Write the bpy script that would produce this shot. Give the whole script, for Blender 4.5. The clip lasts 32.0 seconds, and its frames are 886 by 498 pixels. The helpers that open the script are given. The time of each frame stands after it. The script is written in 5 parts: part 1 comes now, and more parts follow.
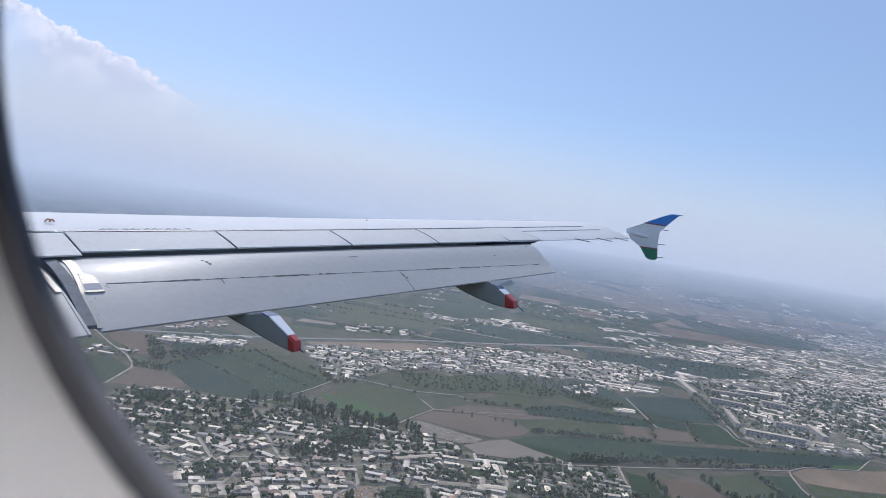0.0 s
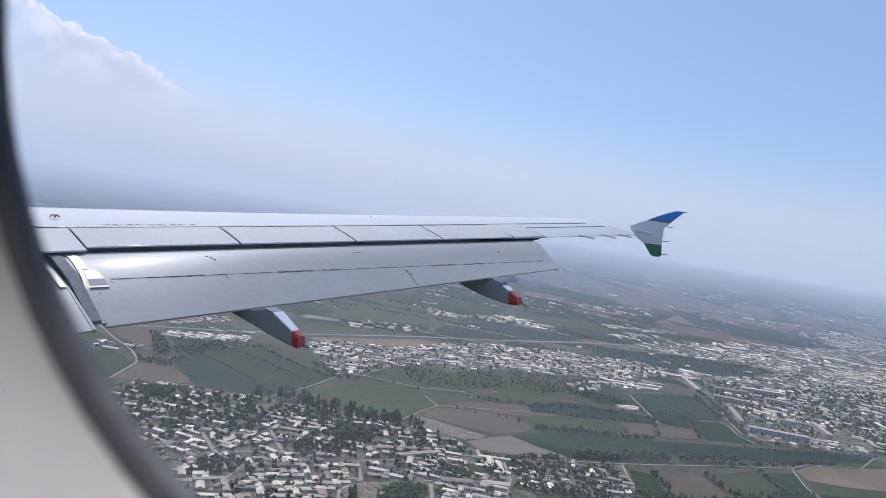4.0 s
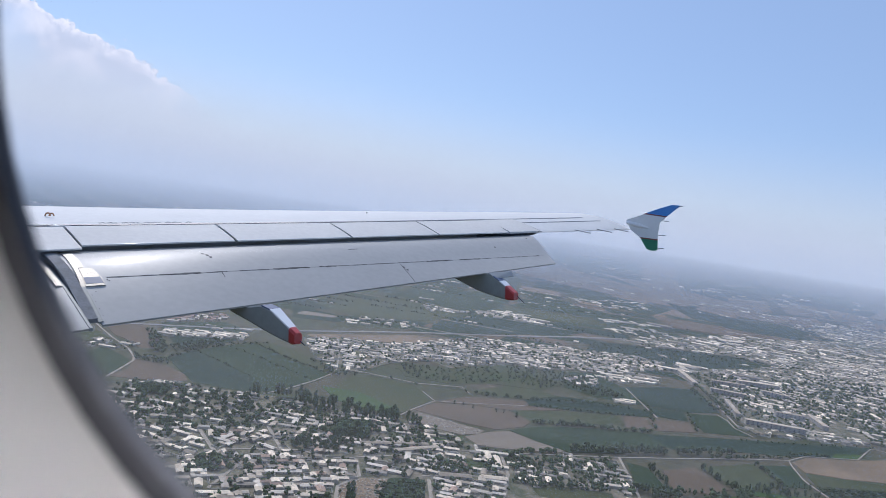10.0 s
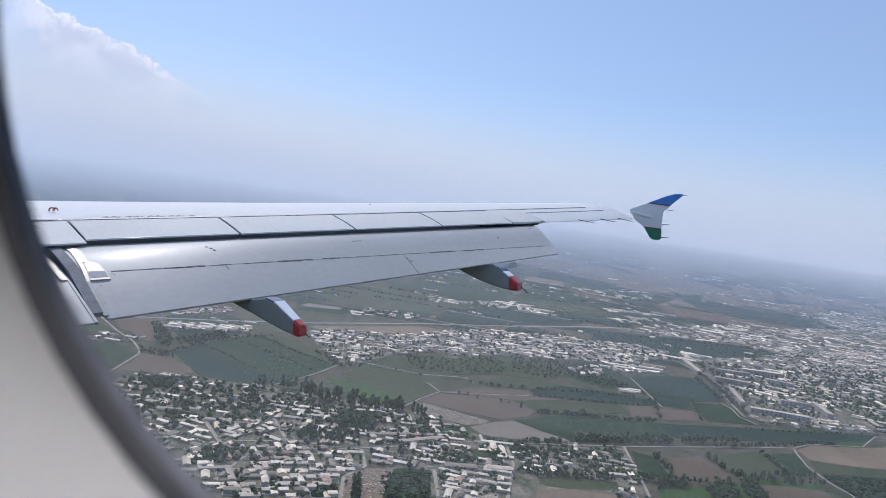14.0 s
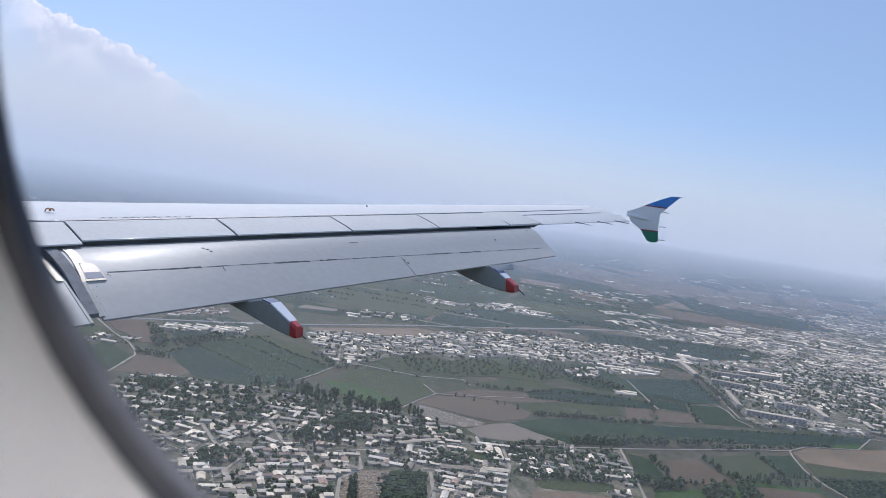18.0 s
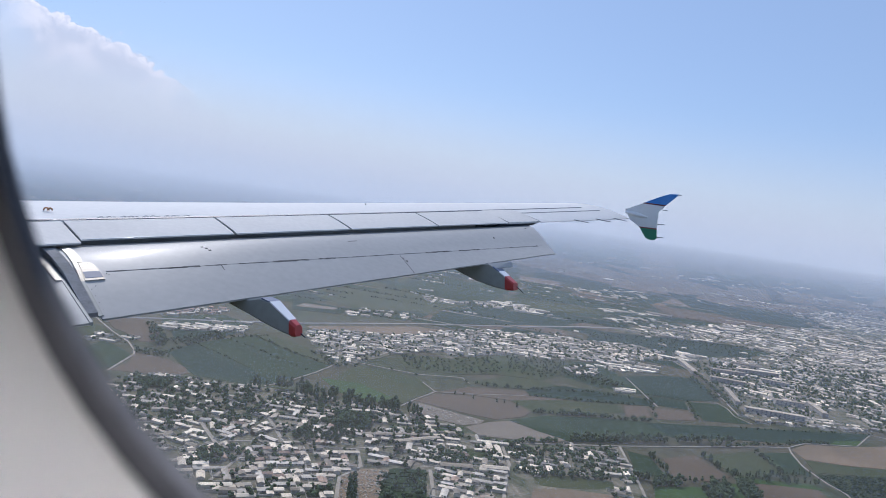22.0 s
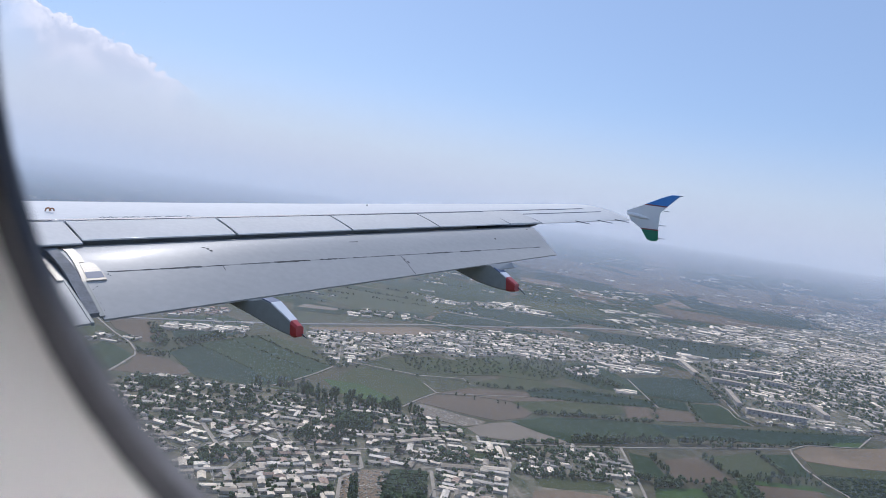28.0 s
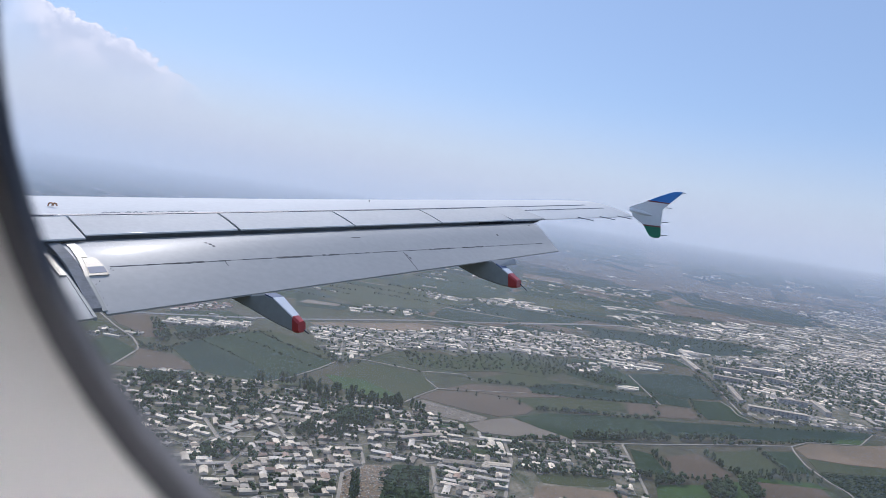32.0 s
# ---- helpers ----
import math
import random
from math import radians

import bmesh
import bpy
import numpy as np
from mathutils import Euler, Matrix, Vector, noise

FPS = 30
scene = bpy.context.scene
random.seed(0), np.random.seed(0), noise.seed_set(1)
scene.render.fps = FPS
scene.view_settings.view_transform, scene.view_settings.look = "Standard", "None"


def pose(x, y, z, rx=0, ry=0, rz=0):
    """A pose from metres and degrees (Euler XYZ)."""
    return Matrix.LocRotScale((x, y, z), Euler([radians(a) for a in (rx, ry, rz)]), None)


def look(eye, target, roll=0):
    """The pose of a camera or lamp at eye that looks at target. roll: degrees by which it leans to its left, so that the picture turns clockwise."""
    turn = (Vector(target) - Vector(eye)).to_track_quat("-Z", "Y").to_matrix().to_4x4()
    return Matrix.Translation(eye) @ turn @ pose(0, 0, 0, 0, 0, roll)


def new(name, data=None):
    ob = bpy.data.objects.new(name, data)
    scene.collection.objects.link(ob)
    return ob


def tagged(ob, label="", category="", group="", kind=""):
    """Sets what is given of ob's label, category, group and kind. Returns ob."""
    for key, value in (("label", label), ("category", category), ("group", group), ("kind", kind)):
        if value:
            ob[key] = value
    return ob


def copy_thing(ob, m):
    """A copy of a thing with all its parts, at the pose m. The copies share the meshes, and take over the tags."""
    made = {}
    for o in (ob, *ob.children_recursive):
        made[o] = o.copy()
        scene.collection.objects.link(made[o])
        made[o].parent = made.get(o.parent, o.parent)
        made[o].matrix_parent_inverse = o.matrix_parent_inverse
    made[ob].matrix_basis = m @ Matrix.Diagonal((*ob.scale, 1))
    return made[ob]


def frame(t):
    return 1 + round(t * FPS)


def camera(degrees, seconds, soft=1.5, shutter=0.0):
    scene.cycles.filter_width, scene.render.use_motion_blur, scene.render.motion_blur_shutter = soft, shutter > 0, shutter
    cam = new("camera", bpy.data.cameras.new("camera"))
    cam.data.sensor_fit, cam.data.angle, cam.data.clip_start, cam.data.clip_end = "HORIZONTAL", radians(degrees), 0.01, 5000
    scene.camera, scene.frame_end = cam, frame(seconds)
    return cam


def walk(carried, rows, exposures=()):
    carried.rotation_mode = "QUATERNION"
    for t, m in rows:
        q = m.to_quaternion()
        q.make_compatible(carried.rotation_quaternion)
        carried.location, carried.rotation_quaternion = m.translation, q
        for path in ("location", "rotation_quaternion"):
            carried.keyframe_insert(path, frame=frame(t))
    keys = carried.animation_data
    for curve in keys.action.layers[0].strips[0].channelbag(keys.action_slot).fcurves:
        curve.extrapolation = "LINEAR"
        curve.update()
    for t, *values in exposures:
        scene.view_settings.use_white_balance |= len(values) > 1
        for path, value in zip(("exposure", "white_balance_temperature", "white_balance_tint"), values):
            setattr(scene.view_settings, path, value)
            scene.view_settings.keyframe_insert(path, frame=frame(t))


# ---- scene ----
cam = camera(63.9, 32.0, 0.35)
cam.data.dof.use_dof, cam.data.dof.focus_distance, cam.data.dof.aperture_fstop = True, 40.0, 6.3
# The eye stands at a cabin window, EYE metres over the land; PITCH and ROLL: how the picture lies to the horizon.
EYE, PITCH, ROLL = 337.9, -3.56, -8.32
PLANE = pose(0, 0, EYE, PITCH, ROLL, 0)
ROWS = [
    (0, -0.05, 1.17, -0.75),
    (0.5, 0.01, 1.1, -0.51),
    (1, 0.07, 0.89, -0.83),
    (1.5, 0.17, 0.67, -0.58),
    (2, 0.2, 0.75, -0.75),
    (2.5, 0.22, 0.64, -0.74),
    (3, 0.14, 0.67, -0.92),
    (3.5, 0.23, 0.82, -0.94),
    (5.5, 0.24, 0.92, -0.17),
    (6, 0.17, 0.95, 0.37),
    (6.5, 0.13, 0.91, -0.07),
    (7, 0.05, 0.82, -0.37),
    (7.5, 0.07, 0.52, -0.33),
    (8, 0.12, 0.31, -0.32),
    (8.5, 0.06, 0.37, -0.43),
    (9, -0, 0.57, -0.41),
    (9.5, -0.04, 0.43, -0.66),
    (10, -0.03, 0.52, -0.46),
    (10.5, 0.13, 0.46, -0.28),
    (11, 0.33, 0.46, 0.17),
    (11.5, 0.31, 0.88, -0.62),
    (12, 0.24, 0.61, -0.76),
    (12.5, 0.25, 0.12, -0.08),
    (13, 0.32, -0.28, 0),
    (13.5, 0.33, -0.29, 0.16),
    (14, 0.25, -0.2, 0.05),
    (14.5, 0.32, -0.07, -0.19),
    (16.5, 0.2, -0.04, -0.33),
    (17, -0, 0, 0),
    (17.5, -0.05, -0.48, -0.02),
    (18, -0, -0.05, -0.12),
    (18.5, 0.18, 0.09, -0.05),
    (19, 0.27, -0.12, 0.08),
    (19.5, 0.31, -0.12, 0.1),
    (20, 0.25, -0.38, 0.33),
    (20.5, 0.17, -0.28, 0.31),
    (21, 0.06, -0.02, 0.23),
    (21.5, 0, -0.1, 0.18),
    (22, -0.09, -0.2, 0.06),
    (22.5, -0.02, -0.37, 0.37),
    (23, -0.01, -0.51, 0.23),
    (23.5, 0, -0.47, 0.08),
    (24, 0.14, -0.37, 0.49),
    (24.5, 0.33, -0.35, 0.37),
    (25, 0.48, -0.42, 0.88),
    (25.5, 0.54, -0.28, 0.14),
    (26, 0.52, -0.43, 0.22),
    (26.5, 0.47, -0.63, 0.25),
    (28.5, -0.05, -0.03, -0.09),
    (29, 0.08, -0.14, -0.2),
    (29.5, 0.31, -0.37, 0.17),
    (30, 0.49, -0.58, 0.17),
    (30.5, 0.44, -0.78, 0.33),
    (31, 0.43, -0.72, 0.17),
    (31.5, 0.33, -0.66, -0.09),
    (32, 0.19, -0.45, -0.21),
]
walk(cam, [(t, PLANE @ pose(0, 0, 0, 90 + pitch, roll, yaw)) for t, yaw, pitch, roll in ROWS],
     exposures=[(0.0, 0.05, 5800, 16), (32.0, 0.05, 5800, 16)])

# ---- light ----
SUN_UP, SUN_TURN = 39.5, -22.5   # degrees above the horizon; degrees to the right of the view's line
world = bpy.data.worlds.new("sky")
scene.world = world
world.use_nodes = True
wn, wl = world.node_tree.nodes, world.node_tree.links
wn.clear()
sky = wn.new("ShaderNodeTexSky")
sky.sky_type, sky.sun_disc = "NISHITA", False
sky.sun_elevation, sky.sun_rotation = radians(SUN_UP), radians(SUN_TURN)
sky.altitude, sky.air_density, sky.dust_density, sky.ozone_density = 0, 1.0, 0.3, 2.6
back = wn.new("ShaderNodeBackground")
back.inputs["Strength"].default_value = 0.091
wout = wn.new("ShaderNodeOutputWorld")
milky = wn.new("ShaderNodeMix")   # thin high haze evens out the blue
milky.data_type = "RGBA"
milky.inputs["Factor"].default_value, milky.inputs["B"].default_value = 0.5, (4.75, 6.35, 8.7, 1)
wl.new(sky.outputs[0], milky.inputs["A"])
wl.new(milky.outputs["Result"], back.inputs["Color"])
wl.new(back.outputs[0], wout.inputs["Surface"])
sun = new("sun", bpy.data.lights.new("sun", "SUN"))
sun.data.energy, sun.data.angle, sun.data.color = 3.5, radians(0.55), (1.0, 0.94, 0.83)
sun_way = Vector((math.sin(radians(SUN_TURN)) * math.cos(radians(SUN_UP)), math.cos(radians(SUN_TURN)) * math.cos(radians(SUN_UP)), math.sin(radians(SUN_UP))))
sun.matrix_world = Matrix.Translation((0, 0, EYE + 60)) @ sun_way.to_track_quat("Z", "Y").to_matrix().to_4x4()
scene.cycles.transparent_max_bounces = 32


# ---- materials ----
def material(name, colour, rough=0.6, metal=0.0, second=None, scale=1.0, amount=0.5, fine=0.0, fine_scale=30.0, bump=0.0,
             island=0.0, per_object=0.0, coat=0.0, coat_rough=0.07, spec=0.5, stretch=(1, 1, 1), detail=6):
    m = bpy.data.materials.new(name)
    m.use_nodes = True
    n, l = m.node_tree.nodes, m.node_tree.links
    b = n["Principled BSDF"]
    b.inputs["Roughness"].default_value, b.inputs["Metallic"].default_value = rough, metal
    b.inputs["Coat Weight"].default_value, b.inputs["Coat Roughness"].default_value = coat, coat_rough
    b.inputs["Specular IOR Level"].default_value = spec
    tc = n.new("ShaderNodeTexCoord")
    mp = n.new("ShaderNodeMapping")
    mp.inputs["Scale"].default_value = stretch
    l.new(tc.outputs["Object"], mp.inputs["Vector"])
    big = n.new("ShaderNodeTexNoise")
    big.inputs["Scale"].default_value, big.inputs["Detail"].default_value = scale, detail
    l.new(mp.outputs[0], big.inputs["Vector"])
    ramp = n.new("ShaderNodeMapRange")
    ramp.inputs["From Min"].default_value, ramp.inputs["From Max"].default_value = 0.35, 0.68
    ramp.inputs["To Max"].default_value = amount
    l.new(big.outputs["Fac"], ramp.inputs["Value"])
    mix = n.new("ShaderNodeMix")
    mix.data_type = "RGBA"
    mix.inputs["A"].default_value = (*colour, 1)
    mix.inputs["B"].default_value = (*(second or [c * 0.6 for c in colour]), 1)
    l.new(ramp.outputs[0], mix.inputs["Factor"])
    out = mix.outputs["Result"]
    grain = n.new("ShaderNodeTexNoise")
    grain.inputs["Scale"].default_value, grain.inputs["Detail"].default_value = fine_scale, 4
    l.new(mp.outputs[0], grain.inputs["Vector"])
    value = None
    if fine:
        value = n.new("ShaderNodeMapRange")
        value.inputs["From Min"].default_value, value.inputs["From Max"].default_value = 0.3, 0.7
        value.inputs["To Min"].default_value, value.inputs["To Max"].default_value = 1 - fine, 1 + fine
        l.new(grain.outputs["Fac"], value.inputs["Value"])
        value = value.outputs[0]
    for how, much in (("island", island), ("object", per_object)):
        if much:
            src = n.new("ShaderNodeNewGeometry").outputs["Random Per Island"] if how == "island" else n.new("ShaderNodeObjectInfo").outputs["Random"]
            r = n.new("ShaderNodeMapRange")
            r.inputs["To Min"].default_value, r.inputs["To Max"].default_value = 1 - much, 1 + much * 0.6
            l.new(src, r.inputs["Value"])
            if value is None:
                value = r.outputs[0]
            else:
                mul = n.new("ShaderNodeMath")
                mul.operation = "MULTIPLY"
                l.new(value, mul.inputs[0]), l.new(r.outputs[0], mul.inputs[1])
                value = mul.outputs[0]
    if value is not None:
        hsv = n.new("ShaderNodeHueSaturation")
        l.new(out, hsv.inputs["Color"]), l.new(value, hsv.inputs["Value"])
        out = hsv.outputs[0]
    l.new(out, b.inputs["Base Color"])
    if bump:
        bp = n.new("ShaderNodeBump")
        bp.inputs["Strength"].default_value, bp.inputs["Distance"].default_value = bump, 0.01
        l.new(grain.outputs["Fac"], bp.inputs["Height"])
        l.new(bp.outputs[0], b.inputs["Normal"])
    return m


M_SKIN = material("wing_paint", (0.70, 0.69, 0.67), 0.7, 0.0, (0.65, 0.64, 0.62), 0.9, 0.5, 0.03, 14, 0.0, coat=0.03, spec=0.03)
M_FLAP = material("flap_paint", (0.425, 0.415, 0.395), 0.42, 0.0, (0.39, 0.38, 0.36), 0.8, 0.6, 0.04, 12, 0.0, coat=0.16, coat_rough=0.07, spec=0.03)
M_SPOIL = material("spoiler_paint", (0.67, 0.65, 0.615), 0.7, 0.0, (0.60, 0.58, 0.55), 1.1, 0.6, 0.04, 16, 0.0, coat=0.0, spec=0.04)
M_FAIR = material("fairing_paint", (0.31, 0.32, 0.30), 0.5, 0.0, (0.26, 0.27, 0.25), 1.4, 0.6, 0.05, 15, 0.03, spec=0.1)
M_SLATE = material("slate_blue_tone", (0.13, 0.16, 0.24), 0.5, 0, (0.10, 0.13, 0.20), 2, 0.5, spec=0.1)
M_STRIPE = material("dark_red_stripe", (0.22, 0.05, 0.05), 0.4, 0, (0.18, 0.05, 0.05), 4, 0.6)
M_METAL = material("bare_aluminium", (0.30, 0.29, 0.27), 0.42, 0.7, (0.24, 0.23, 0.21), 5, 0.8, 0.1, 40, 0.1)
M_RIB = material("brushed_rib_metal", (0.40, 0.365, 0.305), 0.55, 0.25, (0.31, 0.285, 0.24), 6, 0.8, 0.1, 40, 0.08)
M_GAP = material("dark_cavity", (0.055, 0.066, 0.095), 0.6, 0, (0.075, 0.085, 0.11), 3, 0.6)
# blue-grey paints the sky-tinted shade in the gap over the flap
M_SPAR = material("spar_navy_shade", (0.30, 0.33, 0.42), 0.5, 0, (0.24, 0.27, 0.35), 3, 0.6)
M_RUBBER = material("grey_rubber_seal", (0.27, 0.27, 0.275), 0.85, 0, (0.20, 0.195, 0.19), 8, 0.7, 0.1, 50, 0.1, spec=0.08)
M_DIRT = material("dark_worn_sealant", (0.05, 0.048, 0.046), 0.85, 0, (0.19, 0.185, 0.18), 9, 0.9, spec=0.1)
M_RED = material("red_paint", (0.46, 0.045, 0.04), 0.4, 0, (0.38, 0.05, 0.045), 4, 0.6, 0.05, 30)
M_BLUE = material("blue_paint", (0.05, 0.26, 0.66), 0.35, 0, (0.02, 0.16, 0.55), 2, 0.5, coat=0.2)
M_GREEN = material("green_paint", (0.025, 0.22, 0.12), 0.35, 0, (0.02, 0.2, 0.1), 2, 0.5, coat=0.2)
M_WHITE = material("white_gloss_paint", (0.80, 0.80, 0.80), 0.28, 0, (0.74, 0.74, 0.74), 1.5, 0.5, 0.02, 12, coat=0.2)
M_LINING = material("cabin_lining", (0.80, 0.775, 0.745), 0.65, 0, (0.75, 0.725, 0.69), 6, 0.5)
# kept dark so that the unseen shell bounces little light onto the reveal
M_SHELL = material("dark_cabin_shell", (0.22, 0.215, 0.21), 0.7, 0, (0.18, 0.175, 0.17), 4, 0.5)
M_SEAL = material("window_seal", (0.075, 0.077, 0.088), 0.6, 0, (0.09, 0.09, 0.10), 8, 0.6, 0.05, 60, 0.1)
M_GROUND = material("dry_plain", (0.052, 0.065, 0.034), 0.95, 0, (0.104, 0.088, 0.061), 0.004, 1.0, 0.35, 0.05, 0, spec=0.05)
M_CROP = material("green_crop", (0.020, 0.041, 0.019), 0.9, 0, (0.028, 0.051, 0.021), 0.012, 0.9, 0.12, 0.09, spec=0.05)
M_CROP_B = material("blue_green_crop", (0.014, 0.035, 0.022), 0.9, 0, (0.020, 0.042, 0.024), 0.01, 0.9, 0.10, 0.08, spec=0.05)
M_OLIVE = material("olive_meadow", (0.066, 0.074, 0.034), 0.95, 0, (0.048, 0.064, 0.028), 0.012, 1.0, 0.15, 0.07, spec=0.05)
M_BRIGHT = material("bright_green_field", (0.050, 0.092, 0.026), 0.9, 0, (0.042, 0.076, 0.026), 0.02, 0.9, 0.12, 0.1, spec=0.05)
M_SOIL = material("ploughed_soil", (0.136, 0.104, 0.074), 0.95, 0, (0.108, 0.084, 0.060), 0.01, 0.9, 0.12, 0.12, spec=0.05)
M_TAN = material("bare_tan_soil", (0.235, 0.172, 0.115), 0.95, 0, (0.157, 0.123, 0.085), 0.01, 0.9, 0.12, 0.1, spec=0.05)
M_GREY = material("grey_bare_field", (0.225, 0.190, 0.150), 0.9, 0, (0.185, 0.157, 0.125), 0.02, 0.9, 0.1, 0.2, spec=0.05)
M_YARD = material("village_dirt", (0.215, 0.185, 0.138), 0.95, 0, (0.070, 0.084, 0.048), 0.03, 1.0, 0.35, 0.16, spec=0.05)
M_ROAD = material("pale_dusty_road", (0.36, 0.315, 0.255), 0.9, 0, (0.24, 0.215, 0.175), 0.05, 0.8, 0.1, 0.6, spec=0.05)
M_ASPHALT = material("asphalt_highway", (0.22, 0.215, 0.21), 0.8, 0, (0.17, 0.17, 0.165), 0.04, 0.8, 0.1, 0.5, spec=0.05)
M_ROOF = material("pale_roof_sheet", (0.93, 0.79, 0.59), 0.6, 0, (0.60, 0.49, 0.36), 0.05, 1.0, 0.12, 0.7, 0, island=0.75, spec=0.12)
M_ROOF_OB = material("pale_roof_sheet_near", (0.71, 0.595, 0.44), 0.6, 0, (0.49, 0.40, 0.30), 0.16, 1.0, 0.15, 1.2, 0, per_object=0.7, spec=0.12)
M_ROOF_GREY = material("weathered_grey_sheet", (0.62, 0.55, 0.45), 0.6, 0, (0.44, 0.375, 0.30), 0.16, 1.0, 0.15, 1.2, 0, per_object=0.6, spec=0.08)
M_ROOF_RUST = material("rusty_roof_sheet", (0.42, 0.30, 0.22), 0.7, 0, (0.30, 0.20, 0.15), 0.16, 1.0, 0.15, 1.2, 0, per_object=0.4, spec=0.08)
M_ROOF_RED = material("red_tile_roof", (0.36, 0.20, 0.145), 0.8, 0, (0.50, 0.40, 0.33), 0.1, 0.8, 0.1, 0.8, 0, island=0.3, spec=0.05)
M_WALL = material("plaster_wall", (0.55, 0.50, 0.42), 0.85, 0, (0.40, 0.36, 0.30), 0.1, 0.9, 0.1, 0.9, 0, island=0.35, spec=0.05)
M_WALL_OB = material("plaster_wall_near", (0.55, 0.50, 0.42), 0.85, 0, (0.40, 0.36, 0.30), 0.3, 0.9, 0.1, 0.9, 0, per_object=0.35, spec=0.05)
M_CONCRETE = material("grey_concrete_wall", (0.38, 0.36, 0.33), 0.85, 0, (0.28, 0.265, 0.245), 0.2, 0.9, 0.1, 0.9, 0, per_object=0.25, spec=0.05)
M_LEAF = material("tree_leaves", (0.070, 0.100, 0.051), 0.8, 0, (0.092, 0.122, 0.058), 0.15, 0.9, 0.25, 1.2, 0, island=0.45, spec=0.05)
M_BARK = material("tree_bark", (0.12, 0.09, 0.065), 0.9, 0, (0.08, 0.06, 0.045), 2, 0.8, spec=0.05)


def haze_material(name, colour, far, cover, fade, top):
    """Painted haze: a translucent film lit by the sun; far off its light is put in as glow. It covers a share of the
    view, less upwards.
    """
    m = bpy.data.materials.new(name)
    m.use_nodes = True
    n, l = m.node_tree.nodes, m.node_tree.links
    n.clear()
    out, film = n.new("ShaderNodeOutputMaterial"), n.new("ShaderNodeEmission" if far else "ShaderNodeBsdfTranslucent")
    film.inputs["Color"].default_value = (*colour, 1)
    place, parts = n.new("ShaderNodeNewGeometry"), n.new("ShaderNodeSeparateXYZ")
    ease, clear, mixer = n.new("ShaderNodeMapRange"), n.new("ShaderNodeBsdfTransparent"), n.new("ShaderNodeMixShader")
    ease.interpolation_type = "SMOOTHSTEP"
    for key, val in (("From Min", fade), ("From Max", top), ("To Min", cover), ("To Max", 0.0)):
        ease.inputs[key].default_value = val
    # far off it covers more on the left, painting brighter air towards the sun
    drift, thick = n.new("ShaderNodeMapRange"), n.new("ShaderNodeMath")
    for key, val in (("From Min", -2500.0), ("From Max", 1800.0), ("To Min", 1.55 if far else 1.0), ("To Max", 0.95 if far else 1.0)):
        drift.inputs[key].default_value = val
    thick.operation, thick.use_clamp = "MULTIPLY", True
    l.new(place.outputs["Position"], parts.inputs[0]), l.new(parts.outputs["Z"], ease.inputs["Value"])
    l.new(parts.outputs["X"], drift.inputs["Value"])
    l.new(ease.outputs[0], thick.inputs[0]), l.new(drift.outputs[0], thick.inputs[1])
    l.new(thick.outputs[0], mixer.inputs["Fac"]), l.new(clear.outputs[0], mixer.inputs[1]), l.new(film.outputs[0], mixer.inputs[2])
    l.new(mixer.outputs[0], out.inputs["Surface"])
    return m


# ---- mesh helpers ----
def mesh_object(name, verts, faces, mats, indices=None, parent=None, label="", smooth=False):
    me = bpy.data.meshes.new(name)
    me.from_pydata([tuple(v) for v in verts], [], [tuple(f) for f in faces])
    for m in mats if isinstance(mats, (list, tuple)) else [mats]:
        me.materials.append(m)
    if indices is not None:
        me.polygons.foreach_set("material_index", indices)
    if smooth:
        me.polygons.foreach_set("use_smooth", [True] * len(me.polygons))
    me.update()
    ob = new(name, me)
    if parent is not None:
        ob.parent = parent
    if label:
        ob["label"] = label
    return ob


def part(name, bm, mat, parent, label="", smooth=False):
    bmesh.ops.recalc_face_normals(bm, faces=bm.faces)
    me = bpy.data.meshes.new(name)
    bm.to_mesh(me)
    bm.free()
    me.materials.append(mat)
    if smooth:
        me.polygons.foreach_set("use_smooth", [True] * len(me.polygons))
        me.set_sharp_from_angle(angle=radians(38))
    ob = new(name, me)
    ob.parent = parent
    if label:
        ob["label"] = label
    return ob


def W(o, f, z):
    """A place on the aircraft: o metres outboard of the eye, f ahead of it, z over it."""
    return Vector((0.469 * o - 0.883 * f, 0.883 * o + 0.469 * f, z))


def loft(sections, closed=True, caps=True):
    """A skin through rings of points."""
    bm = bmesh.new()
    rings = [[bm.verts.new(p) for p in s] for s in sections]
    n = len(rings[0])
    for a, b in zip(rings, rings[1:]):
        for i in range(n if closed else n - 1):
            j = (i + 1) % n
            bm.faces.new((a[i], a[j], b[j], b[i]))
    if caps and closed:
        bm.faces.new(rings[0])
        bm.faces.new(rings[-1][::-1])
    return bm


def plate(points, shift):
    """A plate between an outline and the same outline moved by shift."""
    return loft([points, [p + shift for p in points]])


# ---- the wing ----
wing = tagged(new("airplane_wing"), "white airliner wing with lowered flap and small tip fence", "airplane wing")
wing.matrix_world = PLANE
KINK, TIP = 4.7, 15.3


def trail(o):
    return 6.67 - 0.29 * max(0.0, o - KINK)


def chord(o):
    return 10.57 - 0.507 * (o - KINK) - trail(o)


def upper(o, m):
    """Height of the upper skin m metres ahead of the trailing edge."""
    c = chord(o)
    rise = 0.085 + 0.14 * max(0.0, (o - KINK) / 10.6) ** 2
    q = m / c
    return 0.064 + 0.05 * (o - KINK) + rise * m + 0.318 * c * q * (1 - q)


def lower(o, m):
    c = chord(o)
    return upper(o, 0) * (1 - m / c) + upper(o, c) * m / c - (0.36 if o < 12.3 else 0.12) * c * (m / c) * (1 - m / c)


